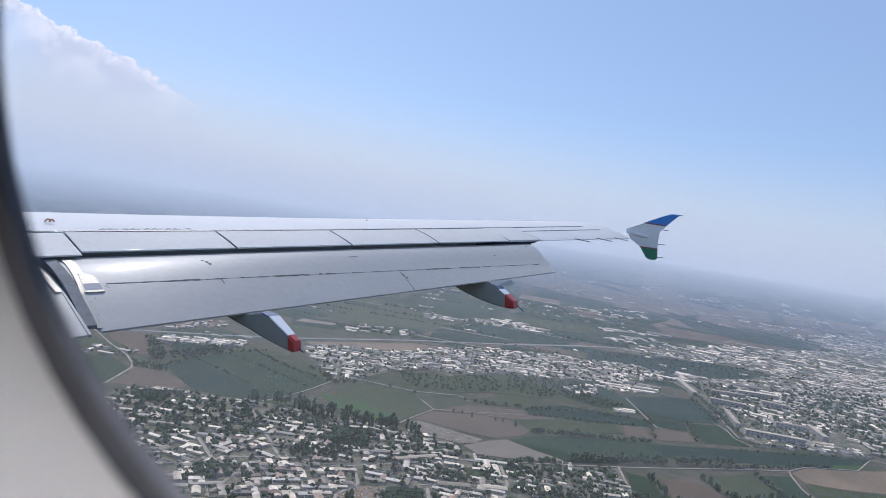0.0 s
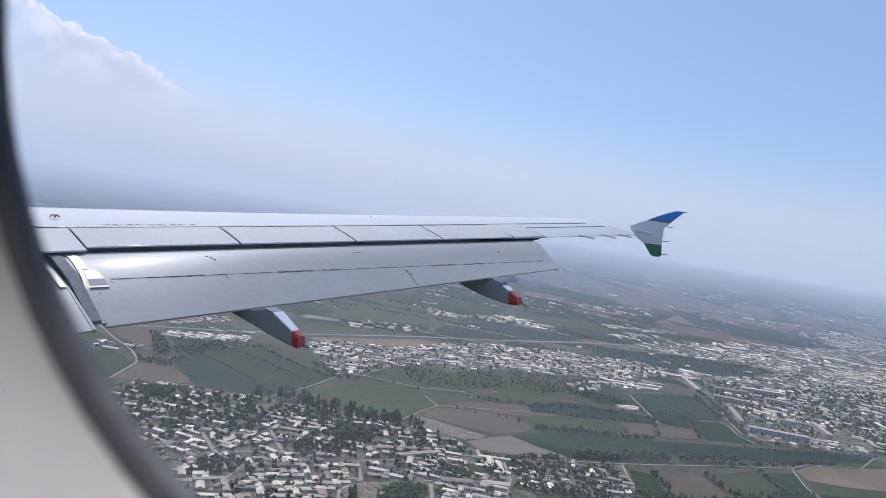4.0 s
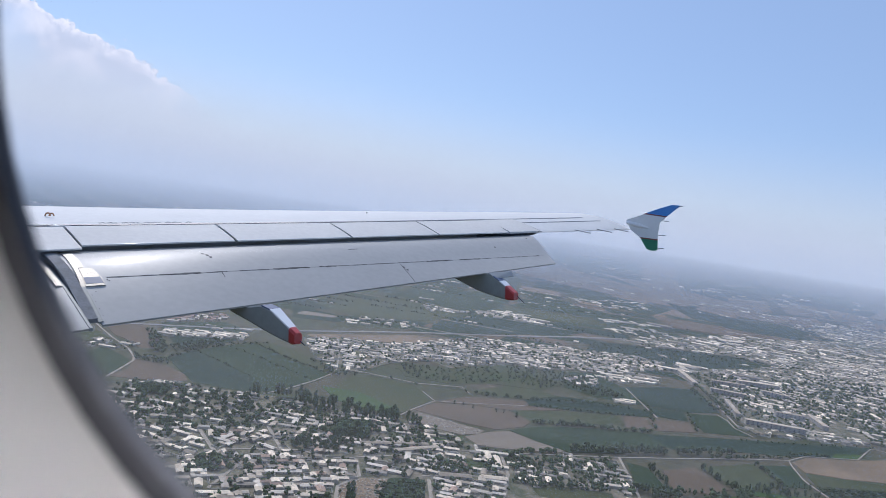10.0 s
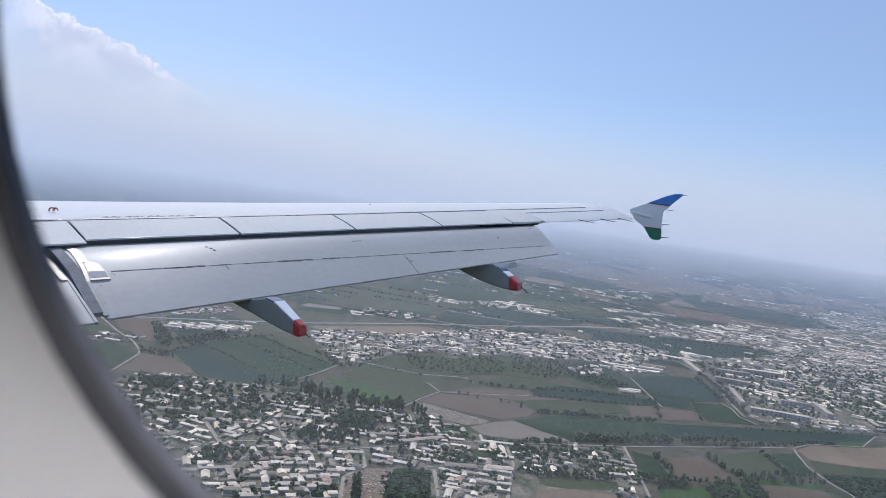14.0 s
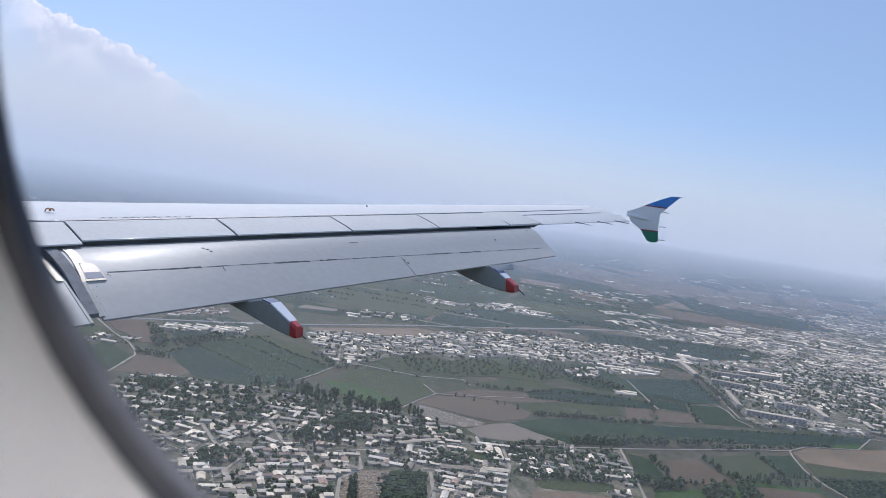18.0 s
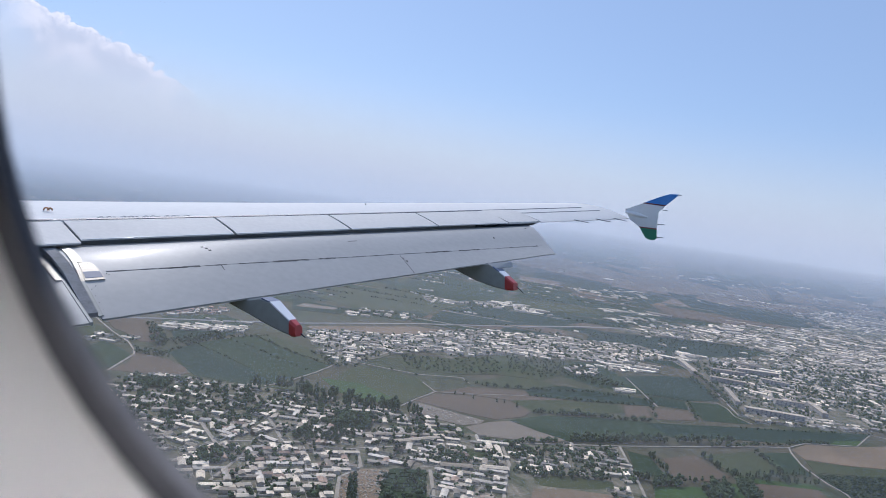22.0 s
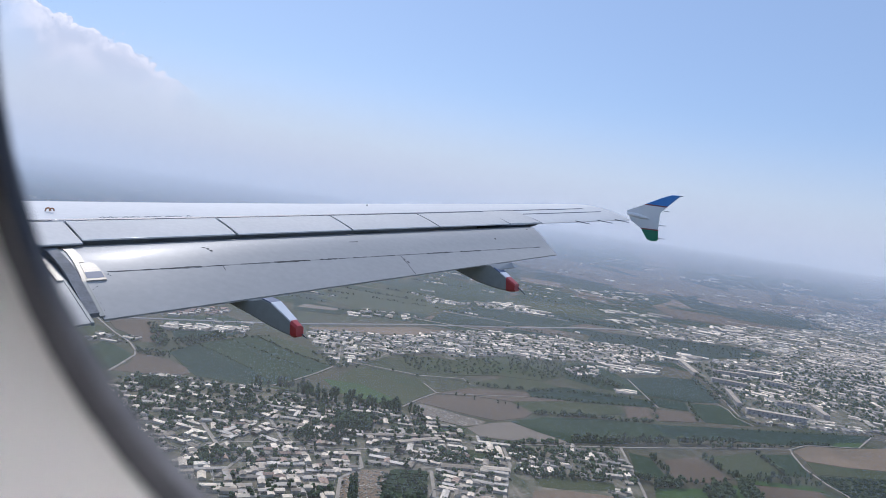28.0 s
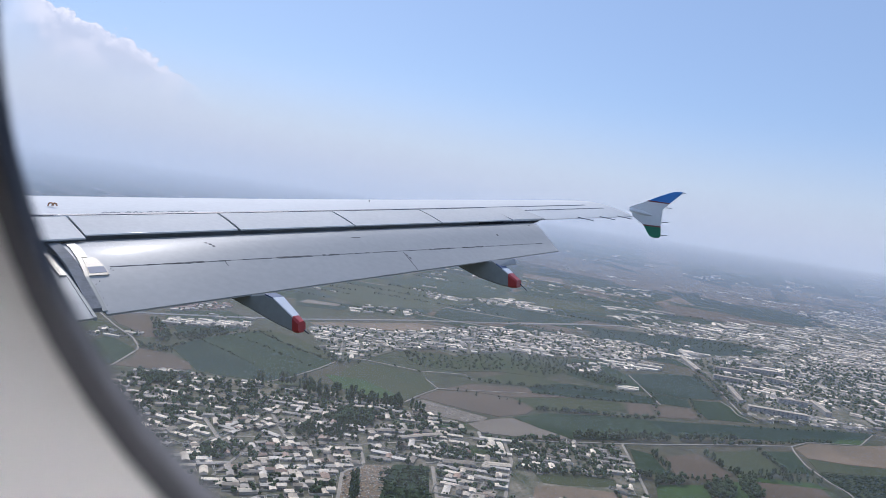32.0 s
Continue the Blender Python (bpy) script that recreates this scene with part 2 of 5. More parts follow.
def skin_ring(o, first):
    c = chord(o)
    ms = [first + (c - first) * (1 - math.cos(math.pi * i / 22)) / 2 for i in range(23)]
    top = [W(o, trail(o) + m, upper(o, m)) for m in ms]
    nose = [W(o, trail(o) + c + 0.035 * c, upper(o, c) - 0.05 * c)]
    bottom = [W(o, trail(o) + m, lower(o, m) - 0.01) for m in ms[::-1]]
    return top + nose + bottom


HINGE = 0.56
part("wing_box", loft([skin_ring(0.15 + (12.3 - 0.15) * i / 30, HINGE + 0.06) for i in range(31)]), M_SKIN, wing, "glossy white upper skin", True)
part("outer_wing", loft([skin_ring(12.31 + (TIP - 12.31) * i / 12, 0.0) for i in range(13)]), M_SKIN, wing, "", True)


def panel(name, o0, o1, m0, m1, lift, mat, label="", skew=0.28, thick=0.03, steps=8):
    """A flush panel on the upper skin, from m0 to m1 ahead of the trailing edge."""
    rings = []
    for i in range(steps + 1):
        o = o0 + (o1 - o0) * i / steps
        top = [W(o + skew * m, trail(o + skew * m) + m, upper(o + skew * m, m) + lift) for m in [m0 + (m1 - m0) * j / 5 for j in range(6)]]
        rings.append(top + [p - Vector((0, 0, thick)) for p in top[::-1]])
    return part(name, loft(rings), mat, wing, label, True)


panel("spoiler", 3, 4.668, -0.06, HINGE, 0.006, M_SPOIL, "white spoiler panel, closed", 0.28, 0.016)
panel("spoiler", 4.69, 6.355, 0.0, HINGE, 0.012, M_SPOIL, "white spoiler panel, closed", 0.28, 0.016)
panel("spoiler", 6.39, 8.045, 0.0, HINGE, 0.012, M_SPOIL, "white spoiler panel, closed", 0.28, 0.016)
panel("spoiler", 8.08, 9.69, 0.0, HINGE, 0.012, M_SPOIL, "white spoiler panel, closed", 0.28, 0.016)
panel("spoiler", 9.725, 11.36, 0.0, HINGE, 0.012, M_SPOIL, "white spoiler panel, closed", 0.28, 0.016)
# pale strips paint the bright reflection along the spoilers' edges
for o0, o1 in ((4.70, 6.35), (6.40, 8.04), (8.09, 9.68), (9.73, 11.35)):
    panel("edge_strip", o0, o1, 0.0, 0.014, 0.0125, M_SKIN, "thin pale strip, painted edge reflection", 0.28, 0.002, 6)
    panel("front_strip", o0, o1, HINGE - 0.03, HINGE - 0.012, 0.0125, M_SKIN, "", 0.28, 0.002, 6)
# shroud strip behind the hinge line, and the seams
panel("hinge_seam", 0.6, 14.6, HINGE + 0.055, HINGE + 0.09, 0.004, M_GAP, "dark hinge seam", 0.0, 0.006, 40)
panel("aileron_seam", 11.55, 14.9, 0.40, 0.425, 0.004, M_GAP, "", 0.0, 0.006, 20)
panel("fixed_trailing_panel", 11.42, 12.25, 0.02, HINGE + 0.04, 0.008, M_SPOIL, "", 0.1, 0.03, 6)
panel("aileron_gap", 12.18, 12.2, 0.0, 0.4, 0.004, M_GAP, "", 0.1, 0.006, 2)
part("shroud_wedge", loft([[W(o, trail(o) + 0.02, upper(o, 0) - 0.015), W(o, trail(o) + 0.5, upper(o, 0.5) - 0.04), W(o, trail(o) + 0.5, upper(o, 0) - 0.10), W(o, trail(o) + 0.1, upper(o, 0) - 0.05)] for o in (11.2, 11.6, 12.0, 12.18)]), M_GAP, wing, "dark shroud at the flap end")
# rear spar behind the flap, the gap's navy shade put into its colour
part("rear_spar", loft([[W(o, trail(o) + HINGE + 0.05, upper(o, HINGE) - 0.02), W(o, trail(o) + HINGE + 0.08, upper(o, HINGE) - 0.02),
                         W(o, trail(o) + HINGE + 0.08, lower(o, HINGE) - 0.2), W(o, trail(o) + HINGE + 0.05, lower(o, HINGE) - 0.2)]
                        for o in [0.5 + 11.7 * i / 12 for i in range(13)]]), M_SPAR, wing, "rear spar, blue-grey for the shaded gap")


def between(a, b, t):
    return tuple(a[i] + (b[i] - a[i]) * t for i in range(3))


# outboard flap: lines along the span, each from its inner to its outer end (outboard, ahead, up)
FLAP_LINES = [((4.10, 5.540, -0.632), (11.08, 3.800, -0.115)),   # trailing edge
              ((4.185, 5.83, -0.437), (11.21, 3.900, -0.052)),
              ((4.27, 6.120, -0.251), (11.35, 4.010, 0.012)),    # joint
              ((4.31, 6.300, -0.152), (11.50, 4.150, 0.120)),
              ((4.35, 6.465, -0.077), (11.68, 4.330, 0.262)),
              ((4.385, 6.600, -0.028), (11.88, 4.520, 0.352)),   # under the shroud's edge
              ((4.42, 6.760, -0.000), (11.96, 4.640, 0.380)),
              ((4.45, 6.900, -0.030), (12.02, 4.740, 0.350)),
              ((4.45, 6.930, -0.110), (12.03, 4.760, 0.240)),
              ((4.40, 6.750, -0.230), (11.95, 4.640, 0.150)),
              ((4.27, 6.120, -0.360), (11.35, 4.010, -0.030)),
              ((4.105, 5.545, -0.650), (11.085, 3.803, -0.127))]


def flap_at(t, v):
    """A place on the flap's upper face: t along the span, v the line's number."""
    i = min(int(v), len(FLAP_LINES) - 2)
    a, b = between(*FLAP_LINES[i], t), between(*FLAP_LINES[i + 1], t)
    return W(*between(a, b, v - i))


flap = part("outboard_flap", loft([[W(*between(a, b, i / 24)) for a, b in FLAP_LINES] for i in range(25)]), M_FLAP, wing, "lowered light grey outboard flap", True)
INNER = ((3.96, 5.50, -0.648), (4.03, 5.80, -0.470), (4.10, 6.08, -0.310), (4.16, 6.37, -0.170), (4.20, 6.60, -0.087), (4.23, 6.80, -0.080),
         (4.24, 6.88, -0.16), (4.10, 6.1, -0.40), (3.965, 5.505, -0.665))
inner = [((o, f, z), (o - 3.6, f + 0.35, z - 0.2)) for o, f, z in INNER]
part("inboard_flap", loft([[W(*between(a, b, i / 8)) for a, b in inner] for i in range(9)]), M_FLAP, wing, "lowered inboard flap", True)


def flap_strip(name, t0, t1, v0, v1, lift, mat, label="", steps=10, parent=None, rough=0.0):
    rings, cuts = [], max(2, int(6 * (v1 - v0)))
    for i in range(steps + 1):
        t = t0 + (t1 - t0) * i / steps
        w0 = v0 - rough * random.random()
        w1 = v1 + rough * random.random()
        ps = [flap_at(t, w0 + (w1 - w0) * j / cuts) for j in range(cuts + 1)]
        up = Vector((0.0, -0.35, 0.94)) * lift
        rings.append([p + up for p in ps] + [p - up for p in ps[::-1]])
    return part(name, loft(rings), mat, parent or flap, label)


# worn joint along the flap, in dashes of uneven length
at = 0.035
while at < 0.965:
    run = random.uniform(0.02, 0.075)
    flap_strip("joint_wear", at, min(at + run, 0.97), 2.03, 2.05, 0.0025, M_DIRT, "", 8, None, random.choice((0.015, 0.03, 0.07)))
    at += run + random.choice((0.003, 0.008, 0.02))
flap_strip("joint_line", 0.036, 0.98, 2.035, 2.05, 0.0015, M_RUBBER, "", 30)
for t0, v0, v1 in ((0.545, 0.05, 1.9), (0.196, 1.7, 2.0)):
    flap_strip("skin_seam", t0, t0 + 0.0012, v0, v1, 0.0012, M_DIRT, "", 2)
for t0, v0 in ((0.187, 4.1), (0.192, 3.85), (0.195, 3.6), (0.545, 1.5), (0.549, 1.2), (0.835, 3.4), (0.97, 4.6)):
    flap_strip("drain_mark", t0, t0 + 0.004, v0, v0 + 0.13, 0.003, M_DIRT, "", 2)
flap_strip("hand_hold_mark", 0.455, 0.475, 3.9, 3.96, 0.0015, M_DIRT, "", 2)
# rivets along the flap nose
for k in range(120):
    t0 = 0.03 + k * 0.0035
    bm = bmesh.new()
    bmesh.ops.create_icosphere(bm, subdivisions=1, radius=0.003, matrix=Matrix.Translation(flap_at(t0, 4.25 + 0.35 * ((k * 7) % 3 == 0))))
    part("rivet", bm, M_WHITE, flap)
# metal end rib, seal and cover plate at the inner end


def flap_panel(name, rows, lift, mat, label="", parent=None):
    """A thin plate on the flap: rows of (line's number, start and end along the span)."""
    up, rings = Vector((0.0, -0.35, 0.94)) * lift, []
    for (va, a0, a1), (vb, b0, b1) in zip(rows, rows[1:]):
        steps = max(1, int(4 * abs(vb - va)))
        for i in range(steps + (vb == rows[-1][0])):
            w = i / steps
            v, t0, t1 = va + (vb - va) * w, a0 + (b0 - a0) * w, a1 + (b1 - a1) * w
            ps = [flap_at(t0 + (t1 - t0) * j / 4, v) for j in range(5)]
            rings.append([p + up for p in ps] + [p - up for p in ps[::-1]])
    return part(name, loft(rings), mat, parent or flap, label)


def studs(name, places, size, lift, parent):
    for t0, v0 in places:
        bm = bmesh.new()
        bmesh.ops.create_icosphere(bm, subdivisions=1, radius=size, matrix=Matrix.Translation(flap_at(t0, v0) + Vector((0.0, -0.35, 0.94)) * lift))
        part(name, bm, M_DIRT, parent)


flap_panel("lower_end_rib", [(1.6, -0.002, 0.003), (0.1, -0.003, 0.003)], 0.010, M_FAIR)
rib = flap_panel("end_rib", [(5.6, 0.004, 0.0155), (4.3, 0.005, 0.017), (3.45, 0.004, 0.017), (2.95, 0.003, 0.015)], 0.010, M_RIB, "bare metal end rib with rivets")
web = flap_panel("end_rib_web", [(2.94, 0.003, 0.0085), (2.2, 0.001, 0.0065), (1.6, -0.002, 0.003)], 0.010, M_RIB, "narrow lower run of the end rib")
flap_strip("end_seal", -0.016, -0.002, 0.2, 5.5, 0.02, M_RUBBER, "grey rubber seal", 3)
cover = flap_panel("cover_plate", [(2.88, 0.0095, 0.0235), (2.72, 0.0085, 0.0258), (2.3, 0.0072, 0.027), (1.95, 0.0055, 0.0276), (1.62, 0.0035, 0.028)], 0.012, M_RIB, "raised metal cover plate with rivets")
flap_panel("cover_step", [(2.04, 0.0066, 0.0268), (1.72, 0.0055, 0.0272)], 0.0135, M_SLATE, "slate blue step", cover)
studs("rivet", [(0.0105 + 0.0045 * i, 2.74 - 0.04 * (i % 2)) for i in range(4)] + [(0.010 + 0.0045 * i, 2.42 - 0.05 * (i % 2)) for i in range(4)], 0.003, 0.0115, cover)
studs("rivet", [(0.0145, 5.0 - 0.45 * i) for i in range(5)] + [(0.0065, 5.2 - 0.5 * i) for i in range(5)], 0.003, 0.0095, rib)
studs("rivet", [(0.005 - 0.0011 * i, 2.7 - 0.25 * i) for i in range(5)], 0.003, 0.0095, web)
studs("rivet", [(0.006, 0.35 + 0.3 * i) for i in range(4)], 0.004, 0.0, flap)
studs("drain_hole", [(0.0125, 1.38), (0.034, 1.92), (0.036, 1.85)], 0.006, 0.0, flap)


def inner_strip(name, side, width, lift, mat, label="", first=0, last=6):
    """A strip along the inboard flap's outer end."""
    part(name, loft([[W(o + side, f, z + lift - 0.03), W(o + side, f, z + lift), W(o + side + width, f, z + lift), W(o + side + width, f, z + lift - 0.03)] for o, f, z in INNER[first:last]]), mat, wing, label, True)


inner_strip("inboard_end_rib", -0.075, 0.06, 0.010, M_RIB, "bare metal end rib", 2, 5)
inner_strip("inboard_nose_cap", -0.16, 0.15, 0.013, M_METAL, "shiny metal nose cap", 4)
inner_strip("inboard_end_lip", -0.012, 0.03, 0.004, M_FAIR)
inner_strip("gap_seal", 0.03, 0.08, -0.035, M_RUBBER, "curved grey rubber gap seal", 1)


def fairing(o, width, rings, tail, pin, dark, white):
    """A flap track fairing: a slab-sided body of (ahead, top, bottom), a red tail cap and a wick; dark and white:
    stretches of its sloping back, painted as shaded and lit.
    """
    def span(f):
        # narrower towards the tail
        return width * (0.62 + 0.38 * min(1.0, max(0.0, (f - tail[-1][0]) / 0.36)))

    def ring(f, top, bottom, grow=0.0):
        c, r, w = 0.018, grow, span(f)
        return [W(o - r, f, bottom + c), W(o - r, f, top - c), W(o + c, f, top + r), W(o + w - c, f, top + r), W(o + w + r, f, top - c),
                W(o + w + r, f, bottom + c), W(o + w - c, f, bottom - r), W(o + c, f, bottom - r)]
    body = part("flap_fairing", loft([ring(*r) for r in rings]), M_FAIR, wing, "grey slab-sided flap track fairing", True)
    part("tail_cap", loft([ring(*r, 0.006) for r in tail]), M_RED, body, "red tail cap", True)
    a, b = W(o + width / 2, *pin[0]), W(o + width / 2, *pin[1])
    part("static_wick", loft([[p + Vector((0.008 * math.cos(k), 0, 0.008 * math.sin(k))) for k in (0, 2.1, 4.2)] for p in (a, b)]), M_GAP, body)

    def back(name, f0, f1, mat, label):
        def height(f):
            for (fa, ta, _), (fb, tb, _) in zip(rings, rings[1:]):
                if fb <= f <= fa:
                    return ta + (tb - ta) * (f - fa) / (fb - fa)
            return rings[-1][1]
        steps = [f0 + (f1 - f0) * i / 5 for i in range(6)]
        part(name, loft([[W(o + 0.004, f, height(f) + 0.004), W(o + span(f) - 0.004, f, height(f) + 0.004), W(o + span(f) - 0.004, f, height(f) - 0.01), W(o + 0.004, f, height(f) - 0.01)] for f in steps]), mat, body, label)
    # shade at the top of the back and its lit face, put in as colour
    back("back_shadow_panel", *dark, M_SLATE, "slate blue strip, shade painted on the upper back")
    back("back_panel", *white, M_WHITE, "white back panel, painted as the lit face")
    return body


fairing(5.5, 0.17, [(6.1, -0.36, -0.40), (5.70, -0.42, -0.49), (5.452, -0.47, -0.59), (5.295, -0.51, -0.648), (5.179, -0.535, -0.69), (5.012, -0.516, -0.757), (4.885, -0.557, -0.805), (4.804, -0.616, -0.832), (4.695, -0.691, -0.866), (4.625, -0.740, -0.882)],
        [(4.635, -0.733, -0.880), (4.60, -0.757, -0.888), (4.56, -0.785, -0.882)], ((4.58, -0.85), (4.50, -0.90)), (5.0, 4.892), (4.888, 4.64))
fairing(9.3, 0.26, [(5.3, -0.02, -0.08), (5.0, -0.09, -0.19), (4.761, -0.16, -0.324), (4.557, -0.20, -0.42), (4.376, -0.235, -0.498), (4.17, -0.251, -0.561), (4.065, -0.33, -0.588), (3.986, -0.385, -0.607), (3.89, -0.46, -0.615)],
        [(3.93, -0.429, -0.612), (3.85, -0.49, -0.62), (3.80, -0.525, -0.615)], ((3.81, -0.56), (3.70, -0.66)), (4.12, 4.03), (4.025, 3.935))
# short tab that carries the flap's edge over the outer fairing
part("flap_tab", plate([W(9.28, 4.19, -0.252), W(9.32, 4.09, -0.325), W(9.80, 4.005, -0.307), W(9.83, 4.06, -0.236)], Vector((0, 0, 0.012))), M_FLAP, flap)


# ---- wing tip fence ----
def fence_plate(name, outline, mat, label="", thick=0.05, o=TIP):
    return part(name, plate([W(o - thick / 2, f, z) for f, z in outline], W(thick, 0, 0)), mat, fence, label)


fence = tagged(new("wingtip_fence"), "white wingtip fence with blue top and green lower end", "wingtip fence")
fence.matrix_world = PLANE
fence_plate("fence_blade", [(3.667, 0.794), (3.286, 0.91), (2.837, 0.838), (2.971, 0.723), (2.994, 0.546), (3.017, 0.373), (3.38, 0.423), (3.571, 0.58)], M_WHITE, "white fence blade")
fence_plate("blue_tip", [(3.262, 0.926), (2.948, 1.031), (2.73, 1.088), (2.564, 1.071), (2.583, 1.043), (2.821, 0.856)], M_BLUE, "blue upper tip")
fence_plate("green_tip", [(3.363, 0.399), (3.011, 0.349), (3.017, 0.166), (3.052, 0.131), (3.157, 0.137), (3.244, 0.176)], M_GREEN, "green lower tip")
fence_plate("red_stripe", [(3.286, 0.908), (2.84, 0.834), (2.821, 0.855), (3.262, 0.929)], M_STRIPE, "", 0.054)
fence_plate("red_stripe", [(3.38, 0.425), (3.017, 0.375), (3.011, 0.347), (3.363, 0.396)], M_STRIPE, "", 0.054)
part("static_wick", loft([[p + Vector((0.008 * math.cos(k), 0, 0.008 * math.sin(k))) for k in (0, 2.1, 4.2)] for p in (W(TIP, 2.583, 1.06), W(TIP, 2.504, 1.052))]), M_GAP, fence)
part("static_wick", loft([[p + Vector((0.008 * math.cos(k), 0, 0.008 * math.sin(k))) for k in (0, 2.1, 4.2)] for p in (W(TIP, 2.902, 0.763), W(TIP, 2.787, 0.743))]), M_GAP, fence)
part("static_wick", loft([[p + Vector((0.008 * math.cos(k), 0, 0.008 * math.sin(k))) for k in (0, 2.1, 4.2)] for p in (W(TIP, 3.006, 0.463), W(TIP, 2.856, 0.449))]), M_GAP, fence)
part("static_wick", loft([[p + Vector((0.008 * math.cos(k), 0, 0.008 * math.sin(k))) for k in (0, 2.1, 4.2)] for p in (W(TIP, 3.029, 0.19), W(TIP, 2.879, 0.177))]), M_GAP, fence)
part("tip_pod", loft([[W(TIP - 0.02 + r * math.cos(k * 0.785), f, z + r * math.sin(k * 0.785)) for k in range(8)] for f, z, r in ((3.659, 0.733, 0.03), (3.559, 0.713, 0.045), (3.3755, 0.661, 0.05), (3.192, 0.609, 0.02))]), M_WHITE, fence, "", True)
for o, l in ((13.35, 0.28), (14.1, 0.28), (14.75, 0.26)):
    a = W(o, trail(o) + 0.03, upper(o, 0) + 0.02)
    b = W(o, trail(o) - l, upper(o, 0) - 0.05)
    part("static_wick", loft([[p + Vector((0.009 * math.cos(k), 0, 0.009 * math.sin(k))) for k in (0, 2.1, 4.2)] for p in (a, b)]), M_GAP, wing)
mast_at = W(9.6, trail(9.6) + 1.25, upper(9.6, 1.25))
part("drain_mast", loft([[mast_at + Vector((r * math.cos(k * 1.05), r * math.sin(k * 1.05), z)) for k in range(6)] for z, r in ((-0.02, 0.014), (0.02, 0.010), (0.025, 0.003))]), M_DIRT, wing)
# hoist lugs and stencil bars on the upper skin
lug_at = W(4.94, 7.581, 0.405)
M_LUG = material("brass_lug", (0.46, 0.24, 0.13), 0.4, 0.4, (0.22, 0.11, 0.06), 20, 0.8)
for dx, big in ((-0.028, 0.030), (0.014, 0.026)):
    # a small eyelet that stands on the skin
    rings_ = []
    for i in range(13):
        a = math.pi * i / 12
        mid, out = lug_at + Vector((dx + big * math.cos(a), 0, big * 1.1 * math.sin(a))), Vector((math.cos(a), 0, math.sin(a)))
        rings_.append([mid + out * 0.009 * math.cos(q * 1.0472) + Vector((0, 0.009 * math.sin(q * 1.0472), 0)) for q in range(6)])
    part("hoist_lug", loft(rings_), M_LUG, wing, "brown metal lug", True)
for k in range(26):
    o = 5.27 + k * 0.041
    if k % 6 != 5:
        panel("stencil_bar", o, o + 0.028, 0.69, 0.69 + 0.022 * (1 + k % 2), 0.002, M_RUBBER, "", 0.0, 0.003, 1)

# ---- the cabin window ----
WIN_F, WIN_Z, WIN_A, WIN_B, WIN_P = 0.030, 0.080, 0.200, 0.170, 2.0


def oval(o, k, p=WIN_P):
    """The window's rounded outline at a depth o, k times its size."""
    pts = []
    for i in range(64):
        a = 2 * math.pi * i / 64
        c, s = math.cos(a), math.sin(a)
        pts.append(W(o, WIN_F + k * WIN_A * math.copysign(abs(c) ** (2 / p), c), WIN_Z + k * WIN_B * math.copysign(abs(s) ** (2 / p), s)))
    return pts


cabin = tagged(new("wall_window_side"), "light grey cabin wall with a rounded window reveal", "wall", kind="structure")
cabin.matrix_world = PLANE
part("window_reveal", loft([oval(*q) for q in ((0.127, 1.03), (0.119, 1.08), (0.109, 1.15), (0.095, 1.24), (0.078, 1.34), (0.060, 1.45), (0.045, 1.6), (0.0405, 6.0, 6), (0.22, 6.0, 6), (0.22, 2.1), (0.135, 1.12), (0.127, 1.03))], True, False), M_LINING, cabin, "", True)
part("window_seal", loft([oval(*q) for q in ((0.132, 1.0), (0.127, 1.0), (0.1245, 1.015), (0.124, 1.032), (0.128, 1.05), (0.136, 1.13), (0.132, 1.0))], True, False), M_SEAL, cabin, "dark grey rubber seal", True)
# the cabin round and behind the eye: a rounded shell with the window wall let into its side
def shell_point(f, k, grow):
    a = 2 * math.pi * k / 64
    c, s = math.cos(a), math.sin(a)
    return W(-1.72 + (1.80 + grow) * math.copysign(abs(c) ** 0.45, c), f, 0.05 + (1.25 + grow) * math.copysign(abs(s) ** 0.45, s))


shell = bmesh.new()
stations = [-1.6, WIN_F - 6 * WIN_A * 0.94, WIN_F + 6 * WIN_A * 0.94, 3.5, 6, 8.5, 11, 13.5]
for grow in (0.0, 0.12):
    grid = [[shell.verts.new(shell_point(f, k, grow)) for k in range(64)] for f in stations]
    for i in range(len(stations) - 1):
        for k in range(64):
            mid = (k + 0.5) / 64 * 360
            if i == 1 and (mid < 42 or mid > 318):
                continue
            shell.faces.new((grid[i][k], grid[i][(k + 1) % 64], grid[i + 1][(k + 1) % 64], grid[i + 1][k]))
    shell.faces.new(grid[0]), shell.faces.new(grid[-1][::-1])
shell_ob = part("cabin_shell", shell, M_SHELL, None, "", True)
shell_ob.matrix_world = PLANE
tagged(shell_ob, "plain dark grey rounded cabin shell, out of view", "wall", kind="structure")
# added fill lamps with no window behind them, to light the reveal
for f in (2.6, 3.3, 4.0):
    fill_lamp = new("reveal_fill_light", bpy.data.lights.new("reveal_fill_light", "AREA"))
    fill_lamp.data.shape, fill_lamp.data.size, fill_lamp.data.size_y, fill_lamp.data.energy, fill_lamp.data.color = "RECTANGLE", 0.3, 0.4, 5, (1.0, 0.96, 0.9)
    fill_lamp.matrix_world = PLANE @ look(W(-2.4, f, 1.1), W(0.0, 0.2, -0.1))
# added unseen lamp overhead, to brighten the lower part of the reveal
lamp = new("lower_reveal_fill", bpy.data.lights.new("lower_reveal_fill", "AREA"))
lamp.data.shape, lamp.data.size, lamp.data.size_y, lamp.data.energy, lamp.data.color = "RECTANGLE", 0.2, 0.5, 27, (1.0, 0.95, 0.88)
lamp.matrix_world = PLANE @ look(W(-0.26, 0.75, 1.1), W(0.05, 0.0, -0.15))

